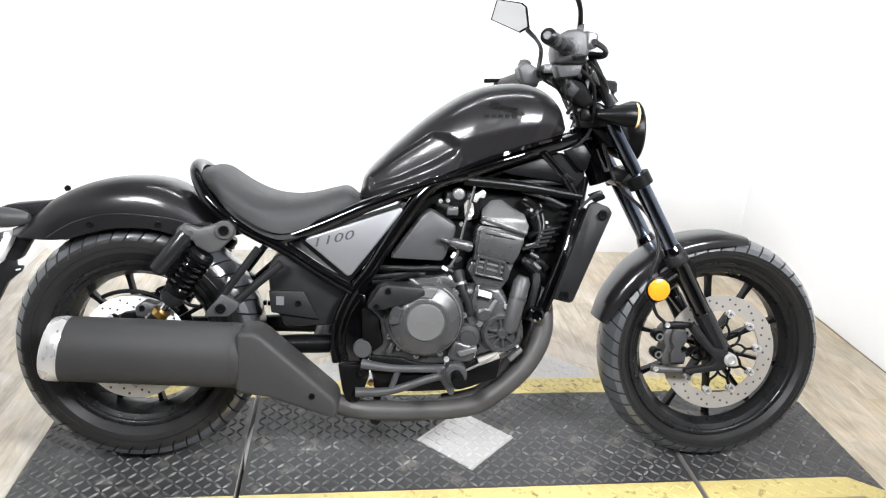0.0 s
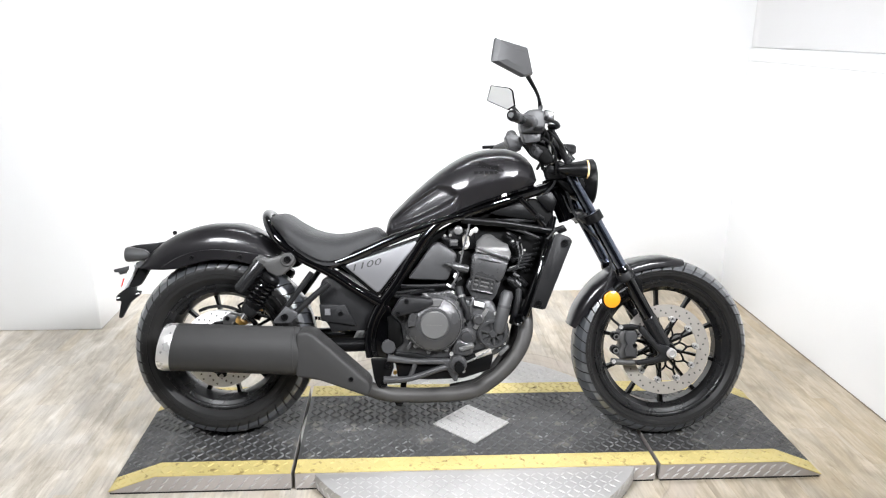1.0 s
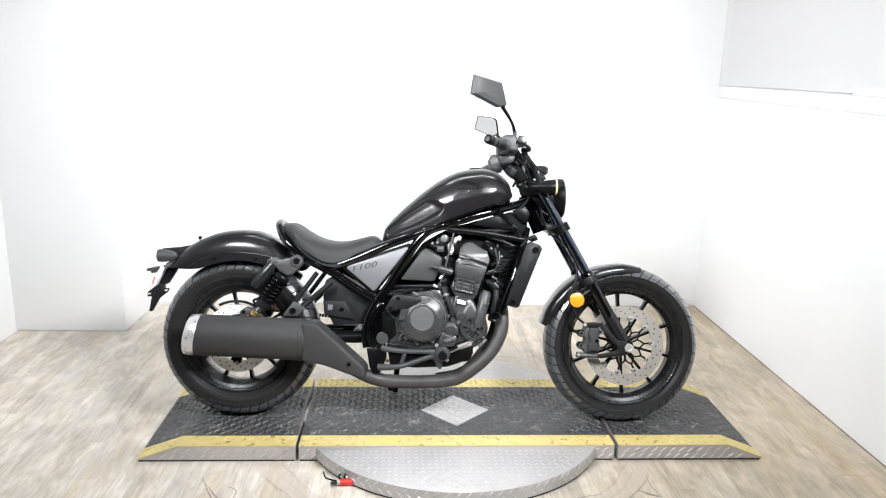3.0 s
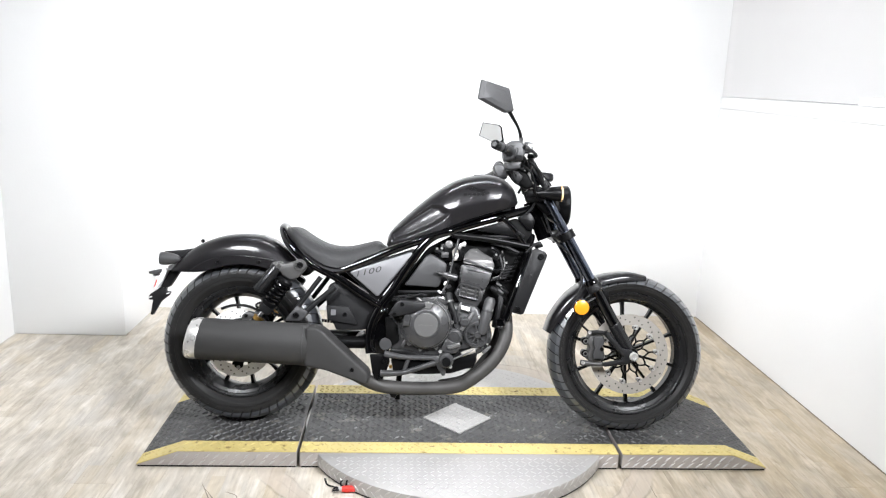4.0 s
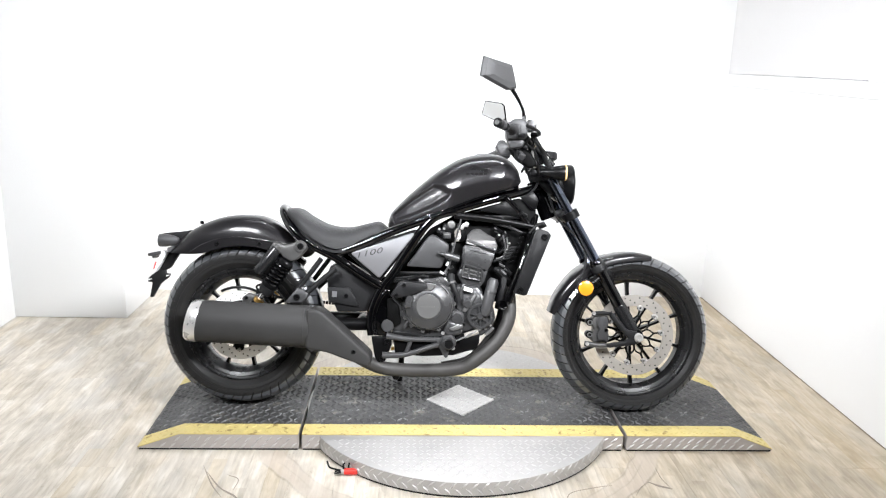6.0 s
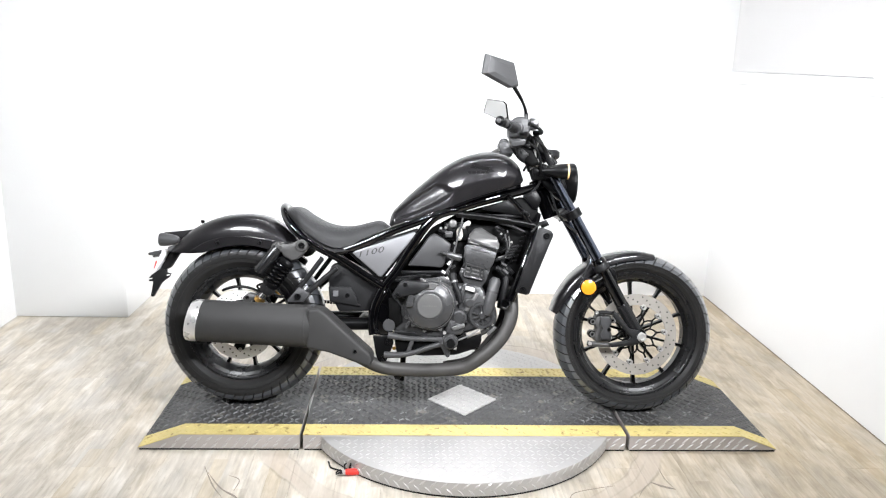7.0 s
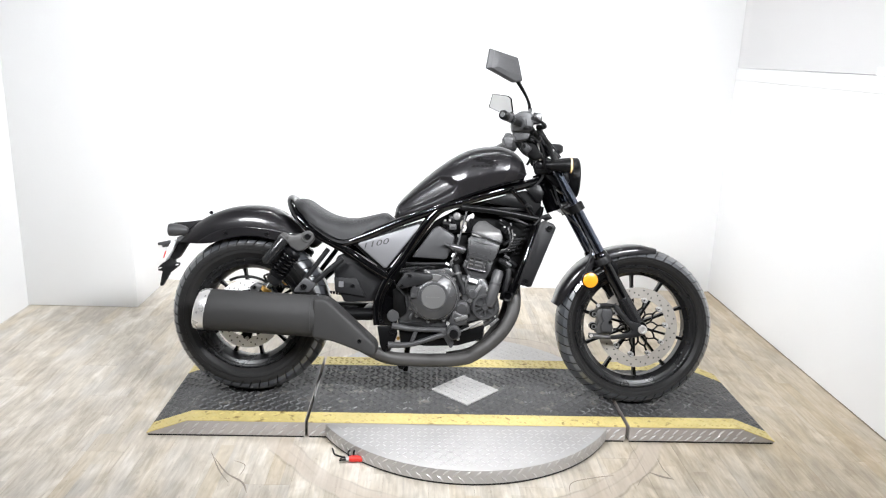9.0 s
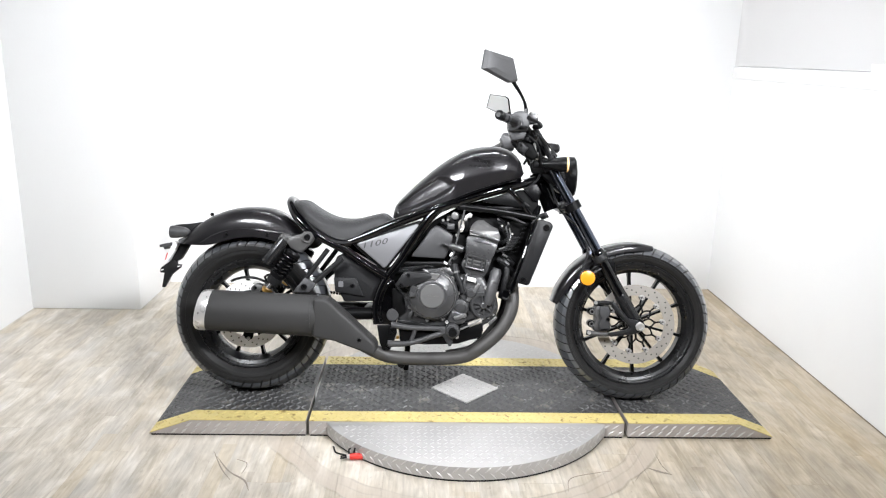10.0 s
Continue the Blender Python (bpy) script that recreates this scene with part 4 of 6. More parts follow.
# silver side cover with the model number
cover = part("side_cover", prism([(-0.335, 0.604), (-0.325, 0.612), (-0.105, 0.690), (-0.098, 0.682), (-0.222, 0.520), (-0.232, 0.518)], -0.136, -0.124, 0.004), SILVER, bike, "silver grey triangular side cover")
part("cover_border", prism([(-0.352, 0.604), (-0.33, 0.622), (-0.095, 0.704), (-0.082, 0.69), (-0.222, 0.505), (-0.236, 0.505)], -0.130, -0.118, 0.004), SATIN, cover)
text = bpy.data.curves.new("model_number", "FONT")
text.body, text.size, text.extrude, text.shear = "1100", 0.0265, 0.0006, 0.3
text.space_character, text.offset = 1.08, 0.0001
text.materials.append(LETTER)
number = new("model_number", text)
number.parent = cover
number.matrix_basis = pose(-0.318, -0.1368, 0.5870, 90, -14, 0) @ Matrix.Diagonal((1.85, 1.10, 1, 1))
tagged(number, "dark model number lettering")

# airbox side and battery box
part("airbox_cover", prism([(-0.130, 0.560), (-0.052, 0.672), (-0.030, 0.688), (0.036, 0.648), (0.030, 0.620), (0.005, 0.556)], -0.126, 0.126, 0.012), SWITCHGREY, bike, "dark grey plastic airbox side")
part("rear_tray", prism([(-0.428, 0.520), (-0.416, 0.556), (-0.38, 0.572), (-0.235, 0.495), (-0.250, 0.385), (-0.385, 0.378), (-0.398, 0.408), (-0.420, 0.424)], -0.105, 0.105, 0.010), MATT, bike, "black plastic tray behind the engine")
box = part("tray_cover", prism([(-0.424, 0.474), (-0.338, 0.474), (-0.300, 0.402), (-0.418, 0.418)], -0.116, -0.104, 0.004), MATT, bike)
part("sticker", block(-0.405, -0.386, -0.1172, -0.1160, 0.438, 0.460, 0.0004, 1), SILVER, box, "small white sticker")
bolts(box, [(-0.351, -0.116, 0.443)])

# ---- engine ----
# one near-black block stands in for the covers and the shade among them
part("inner_frame_cover", prism([(-0.205, 0.480), (-0.150, 0.560), (-0.045, 0.705), (0.06, 0.765), (0.30, 0.835), (0.365, 0.800), (0.360, 0.730), (0.300, 0.500), (0.255, 0.440), (0.180, 0.420), (-0.19, 0.380)], -0.070, 0.070, 0.01), DEEP, bike, "near-black block for covers and shade between the frame tubes")
case = part("crankcase", prism([(-0.180, 0.462), (-0.140, 0.508), (0.020, 0.520), (0.061, 0.498), (0.150, 0.500), (0.182, 0.445), (0.206, 0.425), (0.216, 0.372), (0.200, 0.328), (0.160, 0.305), (0.100, 0.286), (-0.100, 0.272), (-0.165, 0.295), (-0.188, 0.360)], -0.140, 0.140, 0.016, 3), ENGINE, bike, "dark grey painted engine case")
CCX, CCZ = -0.040, 0.420
part("clutch_flange", lathe([(0.100, -0.130), (0.100, -0.150), (0.096, -0.156), (0.084, -0.158), (0.0005, -0.158)], (CCX, 0, CCZ), seg=64), ENGINE, case)
clutch = part("clutch_cover", lathe([(0.088, -0.150), (0.088, -0.172), (0.085, -0.178), (0.080, -0.181), (0.060, -0.194), (0.051, -0.196), (0.0005, -0.196)], (CCX, 0, CCZ), seg=64), ENGINE, case, "round grey clutch cover")
part("cover_groove", lathe([(0.0455, -0.190), (0.0500, -0.190), (0.0500, -0.1965), (0.0455, -0.1965)], (CCX, 0, CCZ), seg=64, shut=True), GREYPLASTIC, clutch)
part("cover_disc", lathe([(0.046, -0.190), (0.046, -0.200), (0.043, -0.203), (0.0005, -0.203)], (CCX, 0, CCZ), seg=48), ENGINE_LIGHT, clutch, "flat grey centre disc")
arc = [(CCX + q * math.cos(radians(d)), CCZ + q * math.sin(radians(d))) for q, d in [(0.086, a) for a in range(70, 126, 7)] + [(0.060, a) for a in range(125, 69, -7)]]
part("cover_inset", prism(arc, -0.199, -0.170, 0.003, 1), ENGINE_LIGHT, clutch, "raised grey rib on the clutch cover")
arc = [(CCX + q * math.cos(radians(d)), CCZ + q * math.sin(radians(d))) for q, d in [(0.087, a) for a in range(150, 186, 7)] + [(0.060, a) for a in range(185, 149, -7)]]
part("cover_inset", prism(arc, -0.198, -0.170, 0.003, 1), ENGINE, clutch)
for k in range(9):
    part("maker_mark", block(CCX - 0.027 + 0.006 * k, CCX - 0.023 + 0.006 * k, -0.2036, -0.2028, CCZ - 0.002, CCZ + 0.002), MARK, clutch)
rim_line = [(CCX + 0.0895 * math.cos(radians(a)), -0.166, CCZ + 0.0895 * math.sin(radians(a))) for a in range(-150, 61, 7)]
part("gasket_ring", tube(rim_line, 0.0020, 0, 6), ENGINE_LIGHT, clutch)
bolts(case, [(CCX + 0.0985 * math.cos(radians(a)), -0.150, CCZ + 0.0985 * math.sin(radians(a))) for a in (-150, -128, -100, -65, -30, 5, 40, 70, 165)], BOLT_GREY)
part("case_cover", prism([(-0.182, 0.456), (-0.151, 0.505), (-0.133, 0.512), (-0.045, 0.505), (-0.041, 0.487), (-0.090, 0.464), (-0.162, 0.446)], -0.202, -0.135, 0.005), MATT, case, "matt black angular case cover")
bolts(case, [(-0.131, -0.202, 0.497), (-0.158, -0.202, 0.458)], BOLT)
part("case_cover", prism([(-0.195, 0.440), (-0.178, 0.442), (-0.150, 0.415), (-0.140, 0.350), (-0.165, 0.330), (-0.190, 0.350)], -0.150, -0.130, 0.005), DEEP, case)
part("water_pump", lathe([(0.034, -0.13), (0.033, -0.154), (0.029, -0.160), (0.020, -0.162), (0.018, -0.168), (0.0005, -0.169)], (0.068, 0, 0.374), seg=36), ENGINE, case, "grey rounded pump cover")
part("pump_outlet", prism([(0.016, 0.318), (0.034, 0.372), (0.060, 0.364), (0.096, 0.352), (0.088, 0.314), (0.050, 0.306)], -0.168, -0.130, 0.012, 3), ENGINE, case)
part("pump_lip", prism([(0.040, 0.340), (0.090, 0.356), (0.094, 0.342), (0.050, 0.326)], -0.176, -0.150, 0.005), ENGINE_LIGHT, case)
gen = part("starter_gear_cover", lathe([(0.052, -0.13), (0.052, -0.148), (0.046, -0.156), (0.038, -0.156), (0.036, -0.146), (0.0005, -0.146)], (0.156, 0, 0.384), seg=36), ENGINE, case, "ribbed round gear cover")
for d in (100, 165, 200, 235, 275, 320, 10):
    part("rib", prism([(0.156 + q * math.cos(radians(d + w)), 0.384 + q * math.sin(radians(d + w))) for q, w in ((0.008, -25), (0.040, -4), (0.040, 4), (0.008, 25))], -0.156, -0.140, 0.001, 1), ENGINE, gen)
part("rib_hub", lathe([(0.014, -0.14), (0.014, -0.158), (0.010, -0.162), (0.0005, -0.162)], (0.156, 0, 0.384), seg=20), ENGINE, gen)
part("starter_motor", tube([(0.206, -0.135, 0.526), (0.202, -0.135, 0.512), (0.176, -0.150, 0.404), (0.170, -0.150, 0.388)], [0.014, 0.0215, 0.0215, 0.015], 0, 20), GREYPLASTIC, bike, "dark grey starter motor")
part("starter_band", tube([(0.1935, -0.1400, 0.476), (0.1915, -0.1410, 0.468)], 0.0228, 0, 20), ENGINE, bike)
part("case_web", prism([(0.070, 0.440), (0.085, 0.505), (0.096, 0.505), (0.082, 0.430)], -0.152, -0.130, 0.003), ENGINE, case)
part("case_web", prism([(0.088, 0.402), (0.132, 0.470), (0.142, 0.464), (0.102, 0.396)], -0.150, -0.130, 0.003), ENGINE_LIGHT, case)
part("case_boss", lathe([(0.018, -0.13), (0.018, -0.152), (0.012, -0.156), (0.0005, -0.156)], (0.108, 0, 0.430), seg=20), ENGINE, case)
part("case_web", prism([(0.175, 0.318), (0.205, 0.345), (0.212, 0.338), (0.182, 0.308)], -0.150, -0.130, 0.003), ENGINE_LIGHT, case)
part("case_web", prism([(-0.135, 0.335), (-0.118, 0.360), (-0.108, 0.352), (-0.124, 0.326)], -0.156, -0.130, 0.003), ENGINE, case)
part("case_web", prism([(-0.075, 0.512), (0.010, 0.528), (0.040, 0.505), (0.034, 0.496), (-0.070, 0.504)], -0.150, -0.130, 0.003), ENGINE, case)
part("sump_bolt", BOLT_STEEL, None, case, at=pose(0.176, -0.140, 0.340))
for x, z in ((0.165, 0.450), (0.172, 0.400), (0.120, 0.300), (0.020, 0.298), (-0.060, 0.292)):
    part("bolt", BOLT_STEEL, None, case, at=pose(x, -0.139, z))

cyl = part("cylinder_block", prism([(0.066, 0.536), (0.078, 0.562), (0.186, 0.560), (0.172, 0.512), (0.152, 0.482), (0.100, 0.480)], -0.112, 0.108, 0.006), ENGINE, bike, "dark grey cylinder block")
part("cylinder_head", prism([(0.079, 0.557), (0.086, 0.640), (0.097, 0.652), (0.212, 0.632), (0.208, 0.622), (0.182, 0.562)], -0.116, 0.112, 0.007), ENGINE, cyl, "dark grey cylinder head")
bm = bmesh.new()
crown = [(0.097, 0.654), (0.101, 0.685), (0.121, 0.708), (0.151, 0.714), (0.206, 0.678), (0.215, 0.652), (0.213, 0.634)]
rings(bm, [[(0.155 + (x - 0.155) * k, y, min(z, lid)) for x, z in crown] for y, lid, k in ((-0.122, 0.664, 0.97), (-0.119, 0.672, 1.0), (-0.098, 0.694, 1.0), (-0.082, 0.706, 0.98), (-0.060, 0.720, 0.97), (0.116, 0.720, 0.97))])
# paler grey than the head, imitating light on the sloping top
part("head_cover", bm, ENGINE_LIGHT, cyl, "rounded grey cylinder head cover", sharp=50)
part("head_panel", prism([(0.096, 0.646), (0.207, 0.618), (0.192, 0.572), (0.178, 0.552), (0.166, 0.560), (0.086, 0.580)], -0.1215, -0.110, 0.004), ENGINE, cyl)
# black plate drawn in for the shaded openings between the fins
part("fin_recess", prism([(0.090, 0.572), (0.162, 0.556), (0.154, 0.514), (0.084, 0.527)], -0.1185, -0.108, 0.001, 1), DARKGAP, cyl)
part("fin_frame", tube([(0.092, -0.121, 0.574), (0.161, -0.121, 0.557), (0.155, -0.121, 0.516), (0.085, -0.121, 0.529), (0.092, -0.121, 0.574)], 0.0055, 0, 6), ENGINE, cyl)
for z in (0.560, 0.546):
    part("cooling_fin", tube([(0.090, -0.119, z), (0.158, -0.119, z - 0.016)], 0.0032, 0, 6), ENGINE_LIGHT, cyl)
part("fin_post", tube([(0.112, -0.120, 0.566), (0.108, -0.120, 0.526)], 0.0045, 0, 6), ENGINE, cyl)
part("fin_post", tube([(0.148, -0.120, 0.558), (0.143, -0.120, 0.520)], 0.0045, 0, 6), ENGINE, cyl)
part("jug_cover", prism([(0.087, 0.499), (0.131, 0.487), (0.127, 0.466), (0.085, 0.477)], -0.153, -0.120, 0.004), ENGINE, cyl, "small grey cover")
part("label_plate", prism([(0.093, 0.4945), (0.126, 0.4855), (0.1235, 0.4720), (0.0915, 0.4800)], -0.1542, -0.1528, 0.0004, 1), WHITE, cyl, "small white label")
part("inlet_stub", tube([(-0.006, -0.140, 0.617), (0.018, -0.140, 0.610), (0.022, -0.140, 0.609), (0.070, -0.128, 0.596)], [0.006, 0.007, 0.013, 0.014], 12, 12), ENGINE, bike, "short grey sensor and hose stub")
hoses = [([(0.215, -0.09, 0.690), (0.245, -0.10, 0.660), (0.240, -0.11, 0.610), (0.205, -0.11, 0.590)], 0.0045),
         ([(-0.15, -0.10, 0.535), (-0.08, -0.12, 0.538), (0.0, -0.12, 0.540), (0.03, -0.12, 0.530)], 0.006),
         ([(-0.17, -0.11, 0.512), (-0.10, -0.13, 0.524), (-0.04, -0.13, 0.526)], 0.005),
         ([(0.225, -0.085, 0.560), (0.245, -0.10, 0.520), (0.235, -0.11, 0.470), (0.225, -0.10, 0.410)], 0.012),
         ([(0.20, -0.09, 0.735), (0.26, -0.10, 0.720), (0.31, -0.10, 0.700)], 0.006),
         ([(0.13, -0.09, 0.745), (0.20, -0.10, 0.757), (0.30, -0.09, 0.760)], 0.007)]
for pts, r in hoses:
    part("hose", tube(pts, r, 24, 8), MATT, bike)
inj = part("throttle_body", block(0.005, 0.095, -0.095, -0.06, 0.66, 0.73, 0.010), SATIN, bike, "black throttle body with bright fittings")
part("throttle_lever", prism([(0.052, 0.700), (0.062, 0.712), (0.074, 0.704), (0.078, 0.682), (0.070, 0.662), (0.058, 0.660), (0.054, 0.676)], -0.116, -0.104, 0.002, 1), DISC, inj, "bright throttle lever")
part("lever_ring", lathe([(0.005, -0.116), (0.010, -0.116), (0.010, -0.121), (0.005, -0.121)], (0.066, 0, 0.680), seg=20, shut=True), WHITE, inj, "pale ring on the throttle lever")
part("cable_stop", prism([(0.072, 0.708), (0.080, 0.726), (0.098, 0.738), (0.106, 0.730), (0.102, 0.716), (0.090, 0.718), (0.082, 0.704)], -0.116, -0.102, 0.003, 2), STEEL, inj, "bright cable stop")
part("pressure_sensor", lathe([(0.016, -0.090), (0.016, -0.104), (0.013, -0.110), (0.006, -0.112), (0.0005, -0.112)], (0.039, 0, 0.724), seg=20), ENGINE_LIGHT, inj, "grey round sensor")
part("connector", block(0.010, 0.038, -0.114, -0.098, 0.672, 0.694, 0.003), GREYPLASTIC, inj, "grey plug")
part("connector_band", block(0.014, 0.034, -0.1148, -0.1135, 0.684, 0.689, 0.0004, 1), ENGINE_LIGHT, inj)
for x, y, z, r in ((0.012, -0.108, 0.708, 0.005), (0.048, -0.110, 0.650, 0.006), (-0.006, -0.106, 0.706, 0.005)):
    part("fitting", lathe([(r, 0.01), (r, -0.004), (r * 0.7, -0.009), (r * 0.4, -0.009), (r * 0.35, -0.003), (0.0005, -0.003)], seg=12), STEEL, inj, at=pose(x, y, z))
part("throttle_cable", tube([(0.080, -0.118, 0.765), (0.068, -0.122, 0.715), (0.054, -0.126, 0.655), (0.045, -0.130, 0.615), (0.036, -0.132, 0.575), (0.020, -0.134, 0.545)], 0.0034, 24, 8), GREYPLASTIC, bike, "thin grey cable")
part("water_hose", tube([(0.042, -0.128, 0.534), (0.046, -0.138, 0.515), (0.054, -0.146, 0.490), (0.070, -0.148, 0.455), (0.074, -0.148, 0.430)], [0.015, 0.014, 0.0105, 0.010, 0.010], 16, 12), MATT, bike, "black rubber water hose")
part("hose_clamp", tube([(0.0475, -0.140, 0.509), (0.0495, -0.142, 0.503)], 0.0150, 0, 16), ENGINE_LIGHT, bike)
for x, z, tilt in ((0.008, 0.542, 30), (0.028, 0.576, -60), (0.023, 0.516, 70)):
    part("plug", block(-0.008, 0.008, -0.006, 0.006, -0.004, 0.004, 0.0015, 1), WHITE, bike, "small white plug", at=pose(x, -0.134, z, 0, tilt, 0))
part("shift_rod", tube([(-0.170, -0.150, 0.506), (-0.120, -0.150, 0.512), (-0.110, -0.150, 0.518), (-0.055, -0.148, 0.530)], [0.005, 0.005, 0.0075, 0.0070], 0, 10), SATIN, bike, "black linkage rod")
part("guide_clip", prism([(-0.082, 0.518), (-0.070, 0.520), (-0.050, 0.502), (-0.052, 0.492), (-0.064, 0.494), (-0.066, 0.506)], -0.160, -0.148, 0.003), ENGINE_LIGHT, bike, "grey cable clip")
coil = part("ignition_coil", prism([(0.235, 0.600), (0.262, 0.652), (0.290, 0.645), (0.262, 0.590)], -0.105, -0.07, 0.003), SATIN, bike, "black finned coil ahead of the cylinder head")
for k in range(5):
    part("fin", block(-0.018, 0.018, -0.012, 0.0, -0.0025, 0.0025), MATT, coil, at=pose(0.247 + 0.006 * k, -0.102, 0.600 + 0.011 * k, 0, -12, 0))
for x, y, z in ((0.228, -0.10, 0.588), (0.236, -0.10, 0.572), (0.214, -0.098, 0.700), (0.236, -0.098, 0.545), (0.205, -0.11, 0.745), (0.275, -0.10, 0.735)):
    part("clip", block(-0.009, 0.009, -0.004, 0.0, -0.003, 0.003, 0.001, 1), MATT, bike, at=pose(x, y, z, 0, 25, 0))

part("mount_boss", lathe([(0.019, -0.10), (0.020, -0.112), (0.020, -0.140), (0.014, -0.144), (0.012, -0.136), (0.0005, -0.136)], (0.243, 0, 0.428), seg=24), GLOSS, bike, "gloss black engine mount boss")
part("head_rail", prism([(0.094, 0.664), (0.099, 0.674), (0.156, 0.654), (0.212, 0.636), (0.210, 0.626), (0.152, 0.643)], -0.1255, -0.112, 0.003), ENGINE, cyl)
part("gasket_line", tube([(0.094, -0.1185, 0.653), (0.150, -0.1195, 0.646), (0.214, -0.1185, 0.632)], 0.0022, 8, 6), DEEP, cyl)
part("gasket_line", tube([(0.090, -0.1185, 0.634), (0.140, -0.1225, 0.624), (0.205, -0.1185, 0.612)], 0.0016, 8, 6), DEEP, cyl)
part("gasket_line", tube([(0.077, -0.1165, 0.560), (0.130, -0.1190, 0.566), (0.184, -0.1165, 0.566)], 0.0020, 8, 6), DEEP, cyl)
part("gasket_line", tube([(0.063, -0.1405, 0.497), (0.058, -0.1415, 0.440), (0.075, -0.1415, 0.395), (0.100, -0.1415, 0.345)], 0.0028, 14, 6), DEEP, case)
part("gasket_line", tube([(-0.16, -0.1405, 0.300), (-0.05, -0.1415, 0.292), (0.06, -0.1415, 0.312), (0.165, -0.1405, 0.345)], 0.0024, 14, 6), DEEP, case)
for (x0, z0, x1, z1), r in (((0.226, 0.580, 0.246, 0.570), 0.006), ((0.234, 0.556, 0.252, 0.540), 0.008), ((0.236, 0.690, 0.242, 0.665), 0.004), ((0.20, 0.755, 0.24, 0.752), 0.004), ((0.165, 0.762, 0.18, 0.760), 0.004), ((0.014, 0.536, 0.030, 0.545), 0.007), ((0.036, 0.556, 0.050, 0.566), 0.007), ((0.330, 0.640, 0.336, 0.655), 0.004)):
    part("fitting", tube([(x0, -0.105, z0), (x1, -0.108, z1)], r * 0.8, 0, 8), GREYPLASTIC, bike)
part("hose", tube([(0.215, -0.085, 0.56), (0.238, -0.095, 0.535), (0.262, -0.09, 0.520), (0.275, -0.08, 0.495)], 0.014, 14, 10), DEEP, bike)
part("hose", tube([(0.245, -0.10, 0.705), (0.256, -0.105, 0.650), (0.240, -0.11, 0.612), (0.212, -0.112, 0.600)], 0.0024, 16, 6), ENGINE_LIGHT, bike)

# hose ends, ribs and brackets ahead of the cylinder head
for k in range(7):
    part("rib", block(-0.009, 0.009, -0.006, 0.0, -0.0026, 0.0026, 0.001, 1), SATIN, bike, at=pose(0.278 + 0.0065 * k, -0.086, 0.590 + 0.0185 * k, 0, -16, 0))
for x0, z0, x1, z1, r, mat in ((0.222, 0.622, 0.250, 0.636, 0.009, SATIN), (0.228, 0.668, 0.250, 0.690, 0.010, SATIN), (0.206, 0.715, 0.228, 0.700, 0.009, SATIN), (0.232, 0.735, 0.262, 0.728, 0.010, SATIN), (0.250, 0.560, 0.268, 0.540, 0.012, SATIN), (0.212, 0.560, 0.226, 0.550, 0.010, MATT), (0.060, 0.772, 0.085, 0.768, 0.008, MATT), (-0.010, 0.700, 0.010, 0.690, 0.010, MATT), (-0.060, 0.530, -0.030, 0.538, 0.007, MATT), (-0.110, 0.522, -0.085, 0.530, 0.006, MATT)):
    part("hose_end", tube([(x0, -0.094, z0), ((x0 + x1) / 2, -0.100, (z0 + z1) / 2 + 0.002), (x1, -0.097, z1)], [r, r * 0.8, r], 6, 10), mat, bike)
# small bright bolts added to imitate glints round the engine
for x, z in ((0.240, 0.605), (0.222, 0.690), (0.262, 0.660), (0.210, 0.480), (0.196, 0.350), (0.186, 0.432)):
    part("bolt", BOLT_GLINT, None, bike, at=pose(x, -0.106 if z > 0.5 else -0.146, z))
part("pipe_clamp", tube([(0.330, -0.155, 0.700), (0.352, -0.16, 0.725), (0.372, -0.15, 0.735)], 0.004, 8, 8), MATT, bike)
part("horn_bracket", prism([(0.352, 0.735), (0.385, 0.748), (0.398, 0.728), (0.372, 0.716)], -0.150, -0.135, 0.003), SATIN, bike, "black bracket above the radiator")

# radiator
rad = part("radiator", prism([(0.350, 0.700), (0.385, 0.690), (0.318, 0.470), (0.280, 0.478)], -0.150, 0.150, 0.004), SATIN, bike, "black radiator")
panel = part("side_panel", prism([(0.352, 0.712), (0.366, 0.720), (0.402, 0.708), (0.412, 0.694), (0.328, 0.470), (0.318, 0.466), (0.276, 0.476)], -0.166, -0.146, 0.005), MATT, rad, "matt black radiator shroud")
part("side_panel", prism([(0.352, 0.712), (0.366, 0.720), (0.402, 0.708), (0.412, 0.694), (0.328, 0.470), (0.318, 0.466), (0.276, 0.476)], 0.146, 0.166, 0.005), MATT, rad)
bolts(panel, [(0.386, -0.166, 0.688), (0.303, -0.166, 0.487)], BOLT_BIG)

# ---- exhaust ----
part("header_pipe", tube([(0.200, -0.02, 0.560), (0.255, -0.05, 0.520), (0.271, -0.085, 0.430), (0.267, -0.10, 0.365), (0.236, -0.11, 0.300), (0.188, -0.115, 0.246), (0.120, -0.118, 0.195), (0.075, -0.118, 0.178), (0.0, -0.118, 0.170), (-0.12, -0.12, 0.168), (-0.22, -0.130, 0.180), (-0.32, -0.170, 0.235)], 0.0255, 60, 20), PIPE, bike, "matt grey exhaust header pipe")
part("header_pipe", tube([(0.200, 0.05, 0.560), (0.255, 0.06, 0.520), (0.262, 0.03, 0.430), (0.245, -0.01, 0.345), (0.19, -0.05, 0.262), (0.12, -0.07, 0.198), (0.02, -0.07, 0.172)], 0.0225, 40, 16), PIPE, bike)
mc = [(-0.478, 0.405), (-0.440, 0.408), (-0.415, 0.395), (-0.395, 0.376), (-0.246, 0.246), (-0.240, 0.220), (-0.250, 0.198), (-0.290, 0.212), (-0.400, 0.250), (-0.478, 0.262)]
